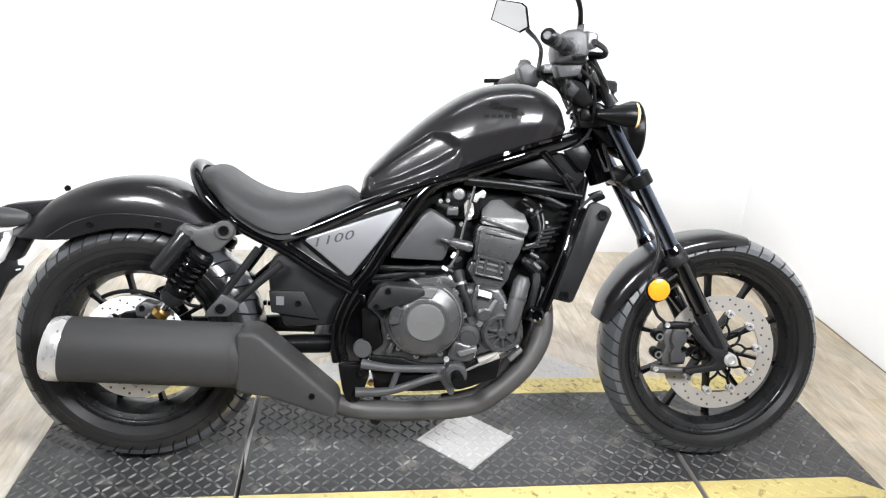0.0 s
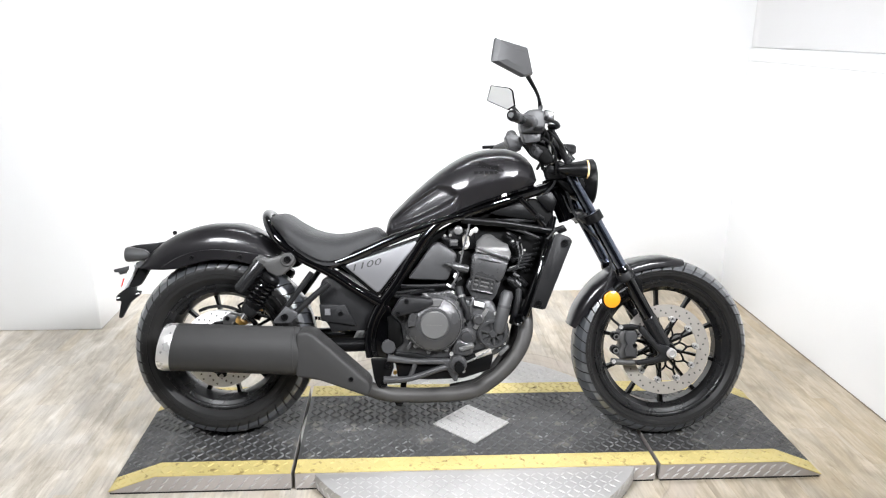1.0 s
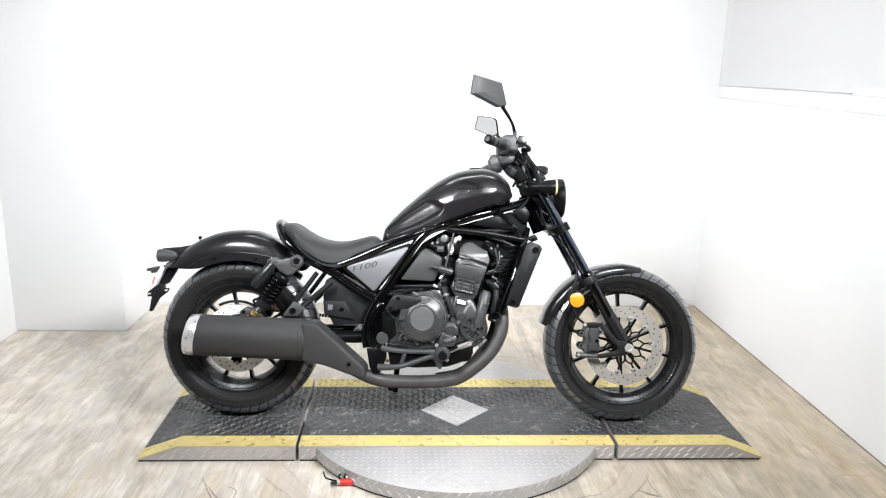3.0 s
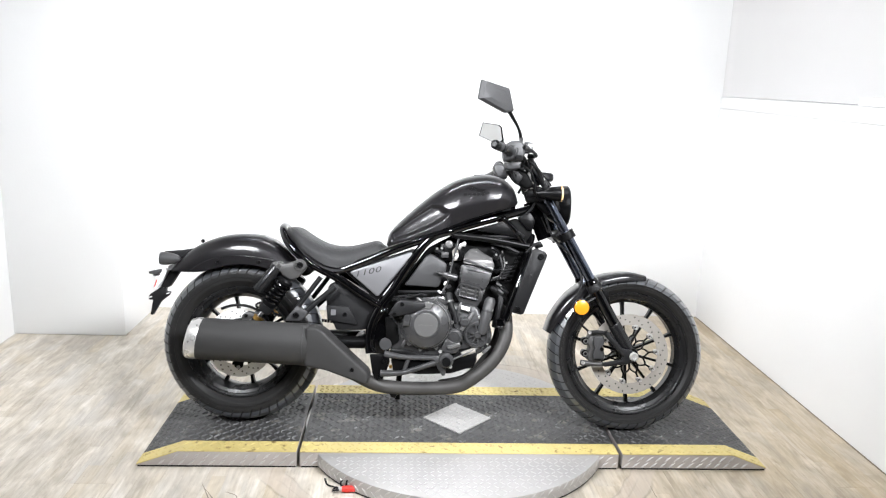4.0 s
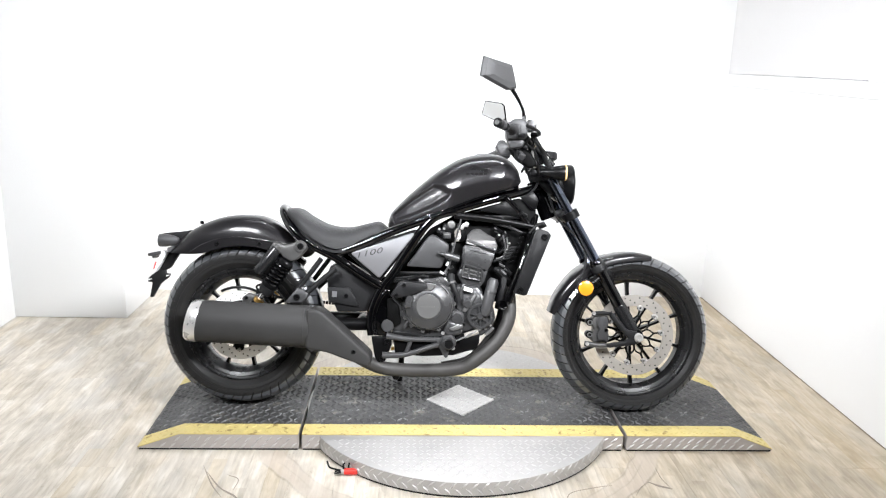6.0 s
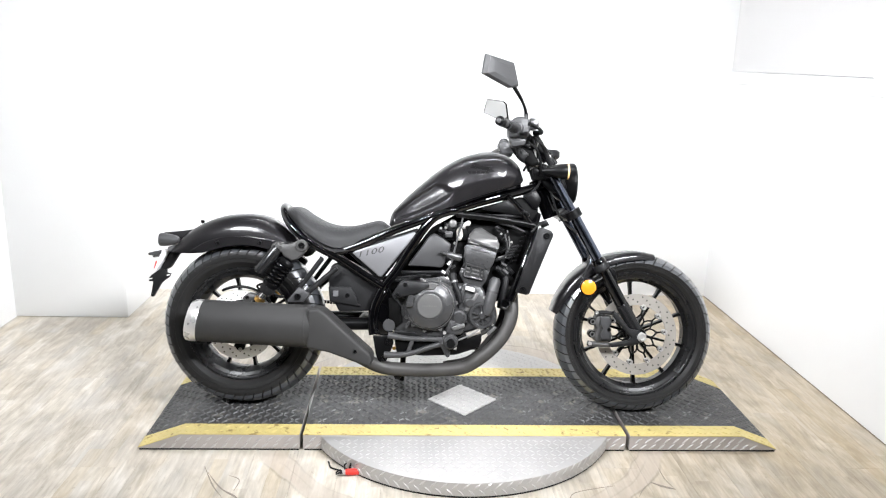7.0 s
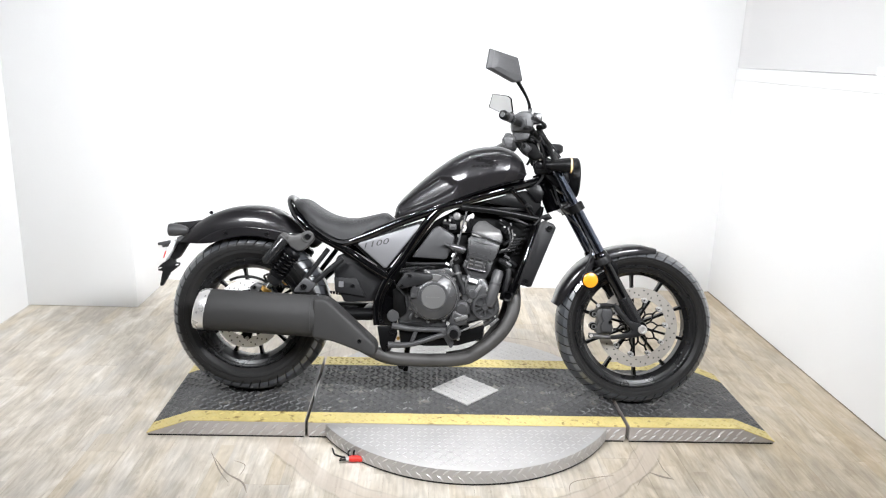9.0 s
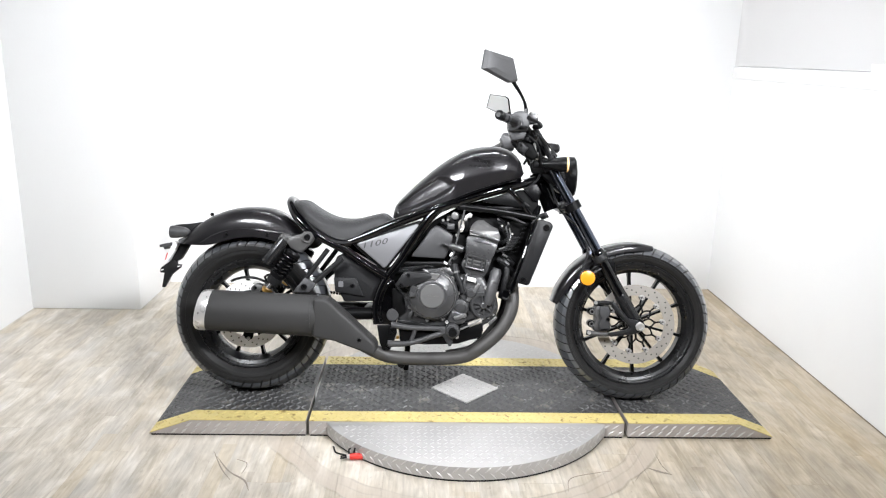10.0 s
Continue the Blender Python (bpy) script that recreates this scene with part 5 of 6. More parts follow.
heat = part("muffler_cover", prism(mc, -0.262, -0.140, 0.024, 4), HEATBLACK, bike, "matt black tapered exhaust cover")
bolts(heat, [(-0.303, -0.260, 0.256)], BOLT)
bm = bmesh.new()
loops = []
for x, k in ((-0.466, 0.90), (-0.470, 0.985), (-0.476, 1.0), (-0.870, 0.985), (-0.878, 0.97), (-0.880, 0.90)):
    t = (x + 0.47) / -0.405
    loops.append([(x + 0.012 * math.sin(a) * t, -0.200 + 0.064 * k * math.cos(a), 0.334 + 0.012 * t + 0.078 * k * math.sin(a)) for a in (2 * math.pi * i / 40 for i in range(40))])
rings(bm, loops)
muffler = part("muffler", bm, HEATBLACK, bike, "fat matt black silencer")
bm = bmesh.new()
rings(bm, [[(x, -0.200 + 0.064 * k * math.cos(a), 0.3348 + 0.078 * k * math.sin(a)) for a in (2 * math.pi * i / 40 for i in range(40))] for x, k in ((-0.487, 0.98), (-0.4875, 1.014), (-0.4965, 1.013), (-0.497, 0.98))])
part("clamp_band", bm, HEATBLACK, muffler, "dark seam band round the silencer")
bm = bmesh.new()
loops = []
for x, k in ((-0.868, 0.975), (-0.882, 0.99), (-0.902, 0.975), (-0.912, 0.93), (-0.916, 0.85), (-0.914, 0.74), (-0.900, 0.66)):
    loops.append([(x + 0.012 * math.sin(a), -0.200 + 0.064 * k * math.cos(a), 0.346 + 0.078 * k * math.sin(a)) for a in (2 * math.pi * i / 40 for i in range(40))])
rings(bm, loops)
part("end_cap", bm, STEEL, muffler, "bare brushed steel end cap")

# ---- swingarm, chain, shocks ----
swing = part("swingarm", tube([(-0.215, -0.085, 0.335), (-0.40, -0.095, 0.332), (-0.60, -0.105, 0.325), (-0.760, -0.110, 0.320)], [0.024, 0.024, 0.022, 0.024], 12, 16), SATIN, bike, "black tubular swingarm")
part("swingarm_tube", tube([(-0.215, 0.085, 0.335), (-0.40, 0.115, 0.332), (-0.60, 0.120, 0.325), (-0.760, 0.120, 0.320)], [0.024, 0.024, 0.022, 0.024], 12, 16), SATIN, swing)
part("cross_tube", tube([(-0.30, -0.09, 0.334), (-0.30, 0.10, 0.334)], 0.022, 0, 16), SATIN, swing)
bm = bmesh.new()
for k in range(46):
    x = -0.20 - 0.012 * k
    u = (-0.20 - x) / 0.56
    for z in (0.372 + 0.048 * u, 0.318 - 0.100 * u):
        rings(bm, [[(x - 0.0045, 0.086, h), (x + 0.0045, 0.086, h), (x + 0.0045, 0.098, h), (x - 0.0045, 0.098, h)] for h in (z - 0.006, z + 0.006)])
tagged(part("chain", bm, SATIN, bike, "dark drive chain", sharp=0), kind="stuff")


rc = part("rear_caliper", prism([(-0.742, 0.404), (-0.744, 0.428), (-0.722, 0.444), (-0.694, 0.436), (-0.676, 0.446), (-0.660, 0.430), (-0.676, 0.402)], -0.122, -0.070, 0.006), CASTGREY, bike, "dark grey rear brake caliper")
bolts(rc, [(-0.726, -0.122, 0.426), (-0.684, -0.122, 0.420)], BOLT)
part("pad_pin", lathe([(0.006, -0.118), (0.006, -0.128), (0.0005, -0.129)], (-0.706, 0, 0.410), seg=12), STEEL, rc, "bright pad pin")
part("caliper_bracket", prism([(-0.790, 0.392), (-0.774, 0.412), (-0.744, 0.416), (-0.740, 0.400), (-0.768, 0.380)], -0.112, -0.096, 0.003), SATIN, rc)
guard = [(-0.756 + 0.146 * math.cos(radians(d)), -0.106, 0.319 + 0.146 * math.sin(radians(d))) for d in range(40, 124, 6)]
part("disc_guard", tube(guard, 0.0055, 0, 8), SATIN, rc, "thin black guard bar over the rear disc")
part("rear_hose", tube([(-0.675, -0.115, 0.448), (-0.690, -0.118, 0.470), (-0.650, -0.120, 0.480), (-0.622, -0.118, 0.440), (-0.590, -0.115, 0.430)], 0.0045, 18, 8), SATIN, rc)
part("axle_end", lathe([(0.026, -0.10), (0.026, -0.122), (0.016, -0.126), (0.014, -0.134), (0.0005, -0.134)], (-0.756, 0, 0.319), seg=24), SATIN, bike, "black rear axle end")


def shock(s):
    y = 0.148 * s
    top, low = Vector((-0.556, y, 0.592)), Vector((-0.672, y, 0.424))
    d = low - top
    along = lambda f: top + d * f
    cast = [(-0.545, 0.640), (-0.532, 0.648), (-0.512, 0.648), (-0.497, 0.632), (-0.497, 0.615), (-0.514, 0.596), (-0.534, 0.576), (-0.556, 0.570), (-0.588, 0.588), (-0.592, 0.600), (-0.606, 0.603), (-0.632, 0.606), (-0.634, 0.622), (-0.622, 0.637), (-0.604, 0.638), (-0.580, 0.630)]
    body = part("shock_absorber", prism(cast, min(y - 0.014, y + 0.014), max(y - 0.014, y + 0.014), 0.007, 3), CASTGREY, bike, "rear shock absorber with a grey cast head and black coil spring")
    part("eye_boss", lathe([(0.0225, -0.018), (0.0205, -0.021), (0.012, -0.021), (0.011, -0.016), (0.0005, -0.016)], (-0.519, y, 0.628), seg=24), CASTGREY, body)
    part("spring_collar", tube([along(0.12), along(0.16), along(0.21)], [0.026, 0.0310, 0.0300], 0, 24), SATIN, body, "black preload collar")
    axis = d.normalized()
    u = axis.orthogonal().normalized()
    v = axis.cross(u)
    turns, pts = 6, []
    for k in range(turns * 16 + 1):
        a = 2 * math.pi * k / 16
        pts.append(along(0.19 + 0.45 * k / (turns * 16)) + 0.0275 * (math.cos(a) * u + math.sin(a) * v))
    part("coil_spring", tube(pts, 0.0056, 0, 8), GLOSS, body, "gloss black coil spring")
    part("damper_body", tube([along(0.16), along(0.66)], 0.0215, 0, 18), DEEP, body)
    part("spring_seat", tube([along(0.63), along(0.66), along(0.70), along(0.74)], [0.0325, 0.0325, 0.028, 0.027], 0, 24), SATIN, body, "black lower spring seat")
    part("damper_sleeve", tube([along(0.72), along(0.80), along(0.86)], [0.029, 0.028, 0.022], 0, 20), MATT, body)
    part("damper_rod", tube([along(0.84), along(1.03)], [0.0095, 0.0095], 0, 14), CHROME, body, "bright damper rod")
    part("adjuster_nut", tube([along(0.985), along(1.06)], [0.021, 0.019], 0, 12), GOLD, body, "gold adjuster nut")
    part("clevis", tube([along(1.04), along(1.22)], [0.018, 0.022], 0, 12), SATIN, body)
    r0, r1 = Vector((-0.606, y, 0.622)), Vector((-0.683, y, 0.524))
    part("reservoir", tube([r0, r0 + (r1 - r0) * 0.06, r0 + (r1 - r0) * 0.96, r1], [0.017, 0.0210, 0.0210, 0.017], 0, 24), GLOSSGREY, body, "black remote fluid reservoir")
    part("reservoir_cap", tube([r0 + (r1 - r0) * -0.10, r0 + (r1 - r0) * -0.06, r0 + (r1 - r0) * 0.08], [0.014, 0.0195, 0.0195], 0, 20), CASTGREY, body)
    part("bolt", BOLT_BIG, None, body, at=pose(-0.519, y - 0.020, 0.628)) if s < 0 else None


shock(-1)
shock(1)


def peg_hanger(s):
    y = 0.148 * s
    bar = part("passenger_peg_bracket", tube([(-0.443, y, 0.584), (-0.486, y, 0.524), (-0.534, y, 0.458)], 0.0095, 0, 12), MATT, bike, "black passenger footrest bracket")
    part("bracket_bar", tube([(-0.388, y, 0.548), (-0.446, y, 0.498), (-0.500, y, 0.448)], 0.0105, 0, 12), MATT, bar)
    part("peg_mount", prism([(-0.528, 0.474), (-0.486, 0.452), (-0.492, 0.436), (-0.512, 0.418), (-0.570, 0.416), (-0.564, 0.430)], min(y - 0.014, y + 0.014), max(y - 0.014, y + 0.014), 0.004), GREYPLASTIC, bar, "grey footrest mount plate")
    bolts(bar, [(-0.530, y - 0.014, 0.438)] if s < 0 else [], BOLT_BIG)


peg_hanger(-1)
peg_hanger(1)

# rider's footrest carrier: two bars meeting in a knuckle, with the brake pedal
step = part("footrest_carrier", tube([(-0.192, -0.155, 0.302), (-0.15, -0.158, 0.296), (-0.10, -0.160, 0.292), (0.0, -0.160, 0.292), (0.020, -0.160, 0.285)], [0.013, 0.011, 0.0095, 0.010, 0.012], 20, 12), GREYPLASTIC, bike, "dark grey footrest carrier")
part("bar", tube([(-0.205, -0.155, 0.228), (-0.12, -0.158, 0.234), (-0.02, -0.160, 0.268), (0.020, -0.160, 0.278)], [0.013, 0.010, 0.010, 0.012], 20, 12), GREYPLASTIC, step)
part("strut", tube([(-0.100, -0.158, 0.290), (-0.118, -0.158, 0.238)], 0.008, 0, 10), GREYPLASTIC, step)
part("knuckle", prism([(-0.015, 0.302), (0.015, 0.302), (0.042, 0.250), (0.038, 0.228), (0.028, 0.226), (0.000, 0.272)], -0.170, -0.150, 0.004), GREYPLASTIC, step)
part("clamp", lathe([(0.026, -0.135), (0.028, -0.15), (0.028, -0.190), (0.022, -0.197), (0.014, -0.197), (0.012, -0.190), (0.0005, -0.190)], (0.040, 0, 0.288), seg=20), GREYPLASTIC, step)
part("footrest", tube([(0.040, -0.19, 0.288), (0.040, -0.23, 0.290), (0.040, -0.268, 0.293)], [0.012, 0.016, 0.015], 8, 14), DEEP, step, "black rubber footrest")
for x, z in ((0.018, 0.318), (0.058, 0.262)):
    part("bolt", BOLT_STEEL, None, step, at=pose(x, -0.160, z))
part("pedal_rod", tube([(0.055, -0.165, 0.285), (0.10, -0.16, 0.305), (0.150, -0.15, 0.330), (0.185, -0.14, 0.345)], 0.0035, 12, 8), ENGINE_LIGHT, step)
part("pedal", tube([(0.10, -0.150, 0.308), (0.150, -0.145, 0.326)], 0.010, 0, 10), DISC, step, "pale metal pedal pad")
part("gold_fitting", lathe([(0.006, -0.168), (0.007, -0.160), (0.007, -0.150), (0.004, -0.148)], (-0.168, 0, 0.255), seg=10), GOLD, step)
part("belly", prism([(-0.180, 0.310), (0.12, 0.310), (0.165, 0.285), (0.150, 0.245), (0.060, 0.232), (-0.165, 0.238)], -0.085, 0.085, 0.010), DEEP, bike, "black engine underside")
for x0, x1, z0, z1 in ((-0.150, -0.130, 0.255, 0.280), (-0.085, -0.060, 0.246, 0.262), (-0.050, -0.030, 0.252, 0.270), (-0.13, -0.06, 0.300, 0.316)):
    part("lug", block(x0, x1, -0.115, -0.083, z0, z1, 0.004), ENGINE, bike)
part("drain_bolt", lathe([(0.014, -0.12), (0.014, -0.128), (0.009, -0.131), (0.0005, -0.131)], (0.062, 0, 0.246), seg=6), STEEL, bike, "bright drain bolt")

# black plate added in front of the lower case to darken it
part("lower_shroud", prism([(-0.172, 0.322), (-0.100, 0.318), (-0.050, 0.304), (0.020, 0.302), (0.110, 0.318), (0.160, 0.318), (0.150, 0.262), (0.060, 0.232), (-0.060, 0.226), (-0.160, 0.232)], -0.147, -0.100, 0.008), SATIN, bike, "black plate added to darken the lower engine case")
part("side_stand", tube([(-0.14, 0.14, 0.24), (-0.15, 0.20, 0.12), (-0.16, 0.262, -0.048)], 0.012, 0, 12), SATIN, bike, "black side stand leg")
part("pipe_bracket", prism([(-0.178, 0.160), (-0.165, 0.132), (-0.148, 0.128), (-0.135, 0.150), (-0.120, 0.160)], -0.125, -0.10, 0.004), SATIN, bike)

# ---- front end ----
for s in (-1, 1):
    y = 0.100 * s
    A = Vector((0.398, y, 0.935))
    B = Vector((0.752, y, 0.325))
    at = lambda u: A + (B - A) * u
    leg = part("fork_leg", tube([at(0.0), at(0.56)], 0.0185, 0, 24), FORKTUBE, bike, "polished dark fork stanchion")
    part("fork_slider", tube([at(0.54), at(0.56), at(0.585), at(0.59), at(0.95), at(1.0)], [0.023, 0.0275, 0.0275, 0.0230, 0.0240, 0.0220], 20, 24), GLOSS, leg, "black fork slider")
    part("slider_foot", tube([at(0.82), at(0.84), at(0.985)], [0.0238, 0.0252, 0.0258], 6, 24), GLOSSGREY, leg, "black fork foot")
    part("dust_seal", tube([at(0.565), at(0.575), at(0.605), at(0.612)], [0.026, 0.0295, 0.0295, 0.026], 0, 24), MATT, leg)
    part("fork_guard", tube([at(0.27), at(0.30), at(0.555)], [0.0200, 0.0205, 0.0205], 8, 24), FORKTUBE, leg, "black stanchion cover")
    part("fork_clamp", tube([at(0.245), at(0.29)], 0.032, 0, 24), SATIN, leg)
    part("top_clamp", tube([at(-0.01), at(0.035)], 0.031, 0, 24), SATIN, leg)
    part("axle_lug", lathe([(0.026, y - 0.022), (0.029, y - 0.016), (0.029, y + 0.016), (0.026, y + 0.022)], (0.754, 0, 0.320), seg=24), SATIN, leg)
part("lower_yoke", prism([(0.440, 0.765), (0.472, 0.800), (0.505, 0.785), (0.480, 0.745)], -0.11, 0.11, 0.008), SATIN, bike, "black lower fork yoke")
part("upper_yoke", prism([(0.352, 0.945), (0.370, 0.962), (0.430, 0.940), (0.420, 0.918)], -0.11, 0.11, 0.008), SATIN, bike, "black upper fork yoke")

# front fender
gt = [(0.430, 0.395), (0.455, 0.462), (0.505, 0.535), (0.560, 0.582), (0.620, 0.614), (0.690, 0.632), (0.760, 0.637), (0.825, 0.625)]
gb = [(0.450, 0.385), (0.482, 0.440), (0.530, 0.500), (0.580, 0.545), (0.635, 0.578), (0.695, 0.596), (0.760, 0.604), (0.822, 0.605)]
part("front_fender", skin(shell(gt, gb, [0.055, 0.072, 0.076, 0.078, 0.078, 0.076, 0.070, 0.05], 40, 17, 0.6), 0.003), PAINT, bike, "dark grey metallic front fender")
part("fender_bracket", prism([(0.600, 0.605), (0.665, 0.560), (0.672, 0.520), (0.640, 0.500), (0.590, 0.560)], -0.094, -0.080, 0.004), SATIN, bike)
ref = part("reflector_mount", lathe([(0.030, -0.128), (0.032, -0.132), (0.032, -0.138), (0.028, -0.140), (0.0005, -0.140)], (0.552, 0, 0.500), seg=32), SATIN, bike, "black reflector mount")
part("reflector", lathe([(0.028, -0.139), (0.028, -0.145), (0.022, -0.148), (0.0005, -0.149)], (0.552, 0, 0.500), seg=32), AMBER, ref, "round amber reflector")
part("stay", tube([(0.56, -0.125, 0.505), (0.60, -0.11, 0.53), (0.635, -0.10, 0.545)], 0.008, 6, 8), SATIN, ref)

# brake caliper and hose
cal = part("brake_caliper", prism([(0.600, 0.392), (0.646, 0.394), (0.656, 0.372), (0.645, 0.344), (0.656, 0.318), (0.652, 0.292), (0.592, 0.290), (0.588, 0.312), (0.598, 0.341), (0.588, 0.356), (0.590, 0.378)], -0.106, -0.045, 0.006, 3), CASTGREY, bike, "dark grey four piston brake caliper")
for z in (0.366, 0.318):
    part("piston_cap", lathe([(0.012, -0.060), (0.0145, -0.066), (0.0145, -0.096), (0.011, -0.101), (0.0005, -0.101)], (0.581, 0, z), seg=20), SATIN, cal)
    part("piston_ring", lathe([(0.006, -0.100), (0.010, -0.100), (0.010, -0.1035), (0.006, -0.1035)], (0.581, 0, z), seg=20, shut=True), ENGINE_LIGHT, cal)
part("caliper_face", prism([(0.612, 0.390), (0.642, 0.390), (0.650, 0.372), (0.648, 0.358), (0.637, 0.341), (0.648, 0.326), (0.646, 0.302), (0.610, 0.300), (0.606, 0.324), (0.616, 0.342), (0.606, 0.358), (0.606, 0.376)], -0.119, -0.104, 0.004, 3), SWITCHGREY, cal, "grey caliper face")
part("caliper_bridge", tube([(0.560, -0.11, 0.286), (0.580, -0.115, 0.284), (0.625, -0.115, 0.281), (0.690, -0.105, 0.282)], [0.010, 0.011, 0.0085, 0.008], 12, 12), CASTGREY, cal, "dark grey lower bridge")
part("caliper_bridge", tube([(0.584, -0.11, 0.401), (0.625, -0.115, 0.404), (0.662, -0.108, 0.400)], [0.008, 0.0085, 0.007], 10, 12), MATT, cal)
part("caliper_arm", prism([(0.650, 0.412), (0.668, 0.404), (0.716, 0.346), (0.752, 0.340), (0.771, 0.306), (0.745, 0.287), (0.646, 0.274), (0.640, 0.288), (0.712, 0.302), (0.722, 0.314), (0.702, 0.334), (0.650, 0.390)], -0.136, -0.112, 0.005), MATT, cal, "black forked caliper carrier")
bolts(cal, [(0.568, -0.122, 0.286), (0.590, -0.120, 0.403)], BOLT_STEEL)
bolts(cal, [(0.650, -0.120, 0.282), (0.640, -0.119, 0.340)], BOLT)
part("brake_hose", tube([(0.590, -0.10, 0.405), (0.555, -0.12, 0.440), (0.535, -0.12, 0.520), (0.555, -0.11, 0.600), (0.530, -0.09, 0.680), (0.45, -0.06, 0.76), (0.41, -0.05, 0.86)], 0.0045, 40, 8), MATT, bike, "black rubber brake hose")

# headlight and indicators
HX, HZ = 0.478, 0.892
lamp = part("headlight", lathe([(0.0005, -0.070), (0.035, -0.062), (0.062, -0.035), (0.076, 0.0), (0.080, 0.012), (0.080, 0.028), (0.074, 0.034), (0.070, 0.030)], (HX, 0, HZ), "x", 48), SATIN, bike, "round black headlamp")
part("lens", lathe([(0.071, 0.029), (0.060, 0.034), (0.03, 0.038), (0.0005, 0.039)], (HX, 0, HZ), "x", 40), MIRROR, lamp, "clear headlamp lens")
for s in (-1, 1):
    ind = part("front_indicator", lathe([(0.008, -0.090), (0.016, -0.070), (0.026, -0.030), (0.030, 0.0), (0.029, 0.004)], (0.455, 0.135 * s, 0.930), "x", 28), SATIN, bike, "black cone shaped front indicator")
    part("lens_ring", lathe([(0.0295, 0.003), (0.0305, 0.007), (0.024, 0.011), (0.0005, 0.012)], (0.455, 0.135 * s, 0.930), "x", 28), LENSEDGE, ind, "pale amber lens edge")
part("instrument", lathe([(0.040, 0.0), (0.050, 0.008), (0.050, 0.028), (0.044, 0.034), (0.0005, 0.034)], (0.400, 0, 0.985), "z", 32), MATT, bike, "round black instrument")

# handlebar, grips, controls
bar = part("handlebar", tube([(0.215, -0.36, 1.066), (0.262, -0.25, 1.066), (0.305, -0.18, 1.050), (0.345, -0.10, 1.000), (0.370, -0.05, 0.985), (0.372, 0.05, 0.985), (0.345, 0.10, 1.000), (0.305, 0.18, 1.040), (0.262, 0.25, 1.042), (0.215, 0.36, 1.028)], 0.0125, 50, 14), SATIN, bike, "black handlebar")
for s in (-1, 1):
    part("grip", tube([(0.250, 0.270 * s, 1.068 if s < 0 else 1.042), (0.192 if s < 0 else 0.205, 0.372 * s, 1.074 if s < 0 else 1.026)], [0.0175, 0.016], 6, 16), SWITCHGREY if s < 0 else GREYPLASTIC, bar, "dark grey rubber grip")
    part("grip_flange", tube([(0.256, 0.260 * s, 1.067), (0.251, 0.268 * s, 1.068)], 0.024, 0, 20), GREYPLASTIC, bar)
    part("bar_end", tube([(0.190, 0.374 * s, 1.074), (0.180, 0.392 * s, 1.076), (0.178, 0.395 * s, 1.076)] if s < 0 else [(0.204, 0.374, 1.026), (0.197, 0.392, 1.024), (0.195, 0.395, 1.024)], [0.017, 0.017, 0.011], 0, 16), SATIN, bar, "black bar end weight")
    part("bar_end_bolt", tube([(0.1795 if s < 0 else 0.196, 0.393 * s, 1.076 if s < 0 else 1.024), (0.1765 if s < 0 else 0.193, 0.398 * s, 1.0765 if s < 0 else 1.024)], 0.0085, 0, 10), GREYPLASTIC, bar)
    box = part("switch_box", prism([(0.220, 1.061), (0.226, 1.091), (0.247, 1.107), (0.272, 1.110), (0.294, 1.103), (0.300, 1.055), (0.290, 1.036), (0.226, 1.034)] if s < 0 else [(0.222, 1.062), (0.245, 1.080), (0.287, 1.060), (0.290, 1.020), (0.240, 1.018)], min(0.20 * s, 0.275 * s), max(0.20 * s, 0.275 * s), 0.008, 3), SWITCHGREY if s < 0 else GREYPLASTIC, bar, "grey plastic switch housing")
    part("lower_housing", prism([(0.226, 1.033), (0.290, 1.035), (0.284, 1.010), (0.240, 1.003)], min(0.205 * s, 0.262 * s), max(0.205 * s, 0.262 * s), 0.006), SWITCHGREY if s < 0 else MATT, box)
    part("switch_lug", block(0.262, 0.290, min(0.278 * s, 0.262 * s), max(0.278 * s, 0.262 * s), 1.040, 1.056, 0.003), MATT, box)
    part("switch", block(0.240, 0.262, min(0.276 * s, 0.270 * s), max(0.276 * s, 0.270 * s), 1.086, 1.090), DARKGAP, box)
    part("lever", tube([(0.325, 0.190 * s, 1.062), (0.345, 0.23 * s, 1.060), (0.325, 0.30 * s, 1.066), (0.285, 0.36 * s, 1.072)] if s < 0 else [(0.300, 0.200, 1.050), (0.310, 0.25, 1.040), (0.250, 0.33, 1.036), (0.155, 0.39, 1.034)], [0.010, 0.008, 0.006, 0.007], 14, 8), SATIN, bar, "black hand lever")
    tankc = part("master_cylinder", prism([(0.300, 1.072), (0.338, 1.078), (0.340, 1.112), (0.306, 1.118)] if s < 0 else [(0.285, 1.045), (0.32, 1.045), (0.32, 1.070), (0.285, 1.070)], min(0.14 * s, 0.20 * s), max(0.14 * s, 0.20 * s), 0.006), ENGINE, bar, "small grey fluid reservoir")
    part("clamp", tube([(0.300, 0.165 * s, 1.045), (0.292, 0.188 * s, 1.052)], 0.020, 0, 14), SATIN, bar)
    part("pipe", tube([(0.325, 0.165 * s, 1.078), (0.345, 0.150 * s, 1.050), (0.335, 0.13 * s, 1.000), (0.35, 0.10 * s, 0.950)], 0.006, 14, 8), STEEL if s < 0 else MATT, bar)
    outline = [(0.128, 1.295), (0.215, 1.270), (0.234, 1.190), (0.206, 1.184), (0.119, 1.231)] if s < 0 else [(0.186, 1.278), (0.262, 1.272), (0.275, 1.262), (0.285, 1.202), (0.258, 1.184), (0.170, 1.214)]
    lean = -s * 0.9
    mid = 0.178 if s < 0 else 0.228

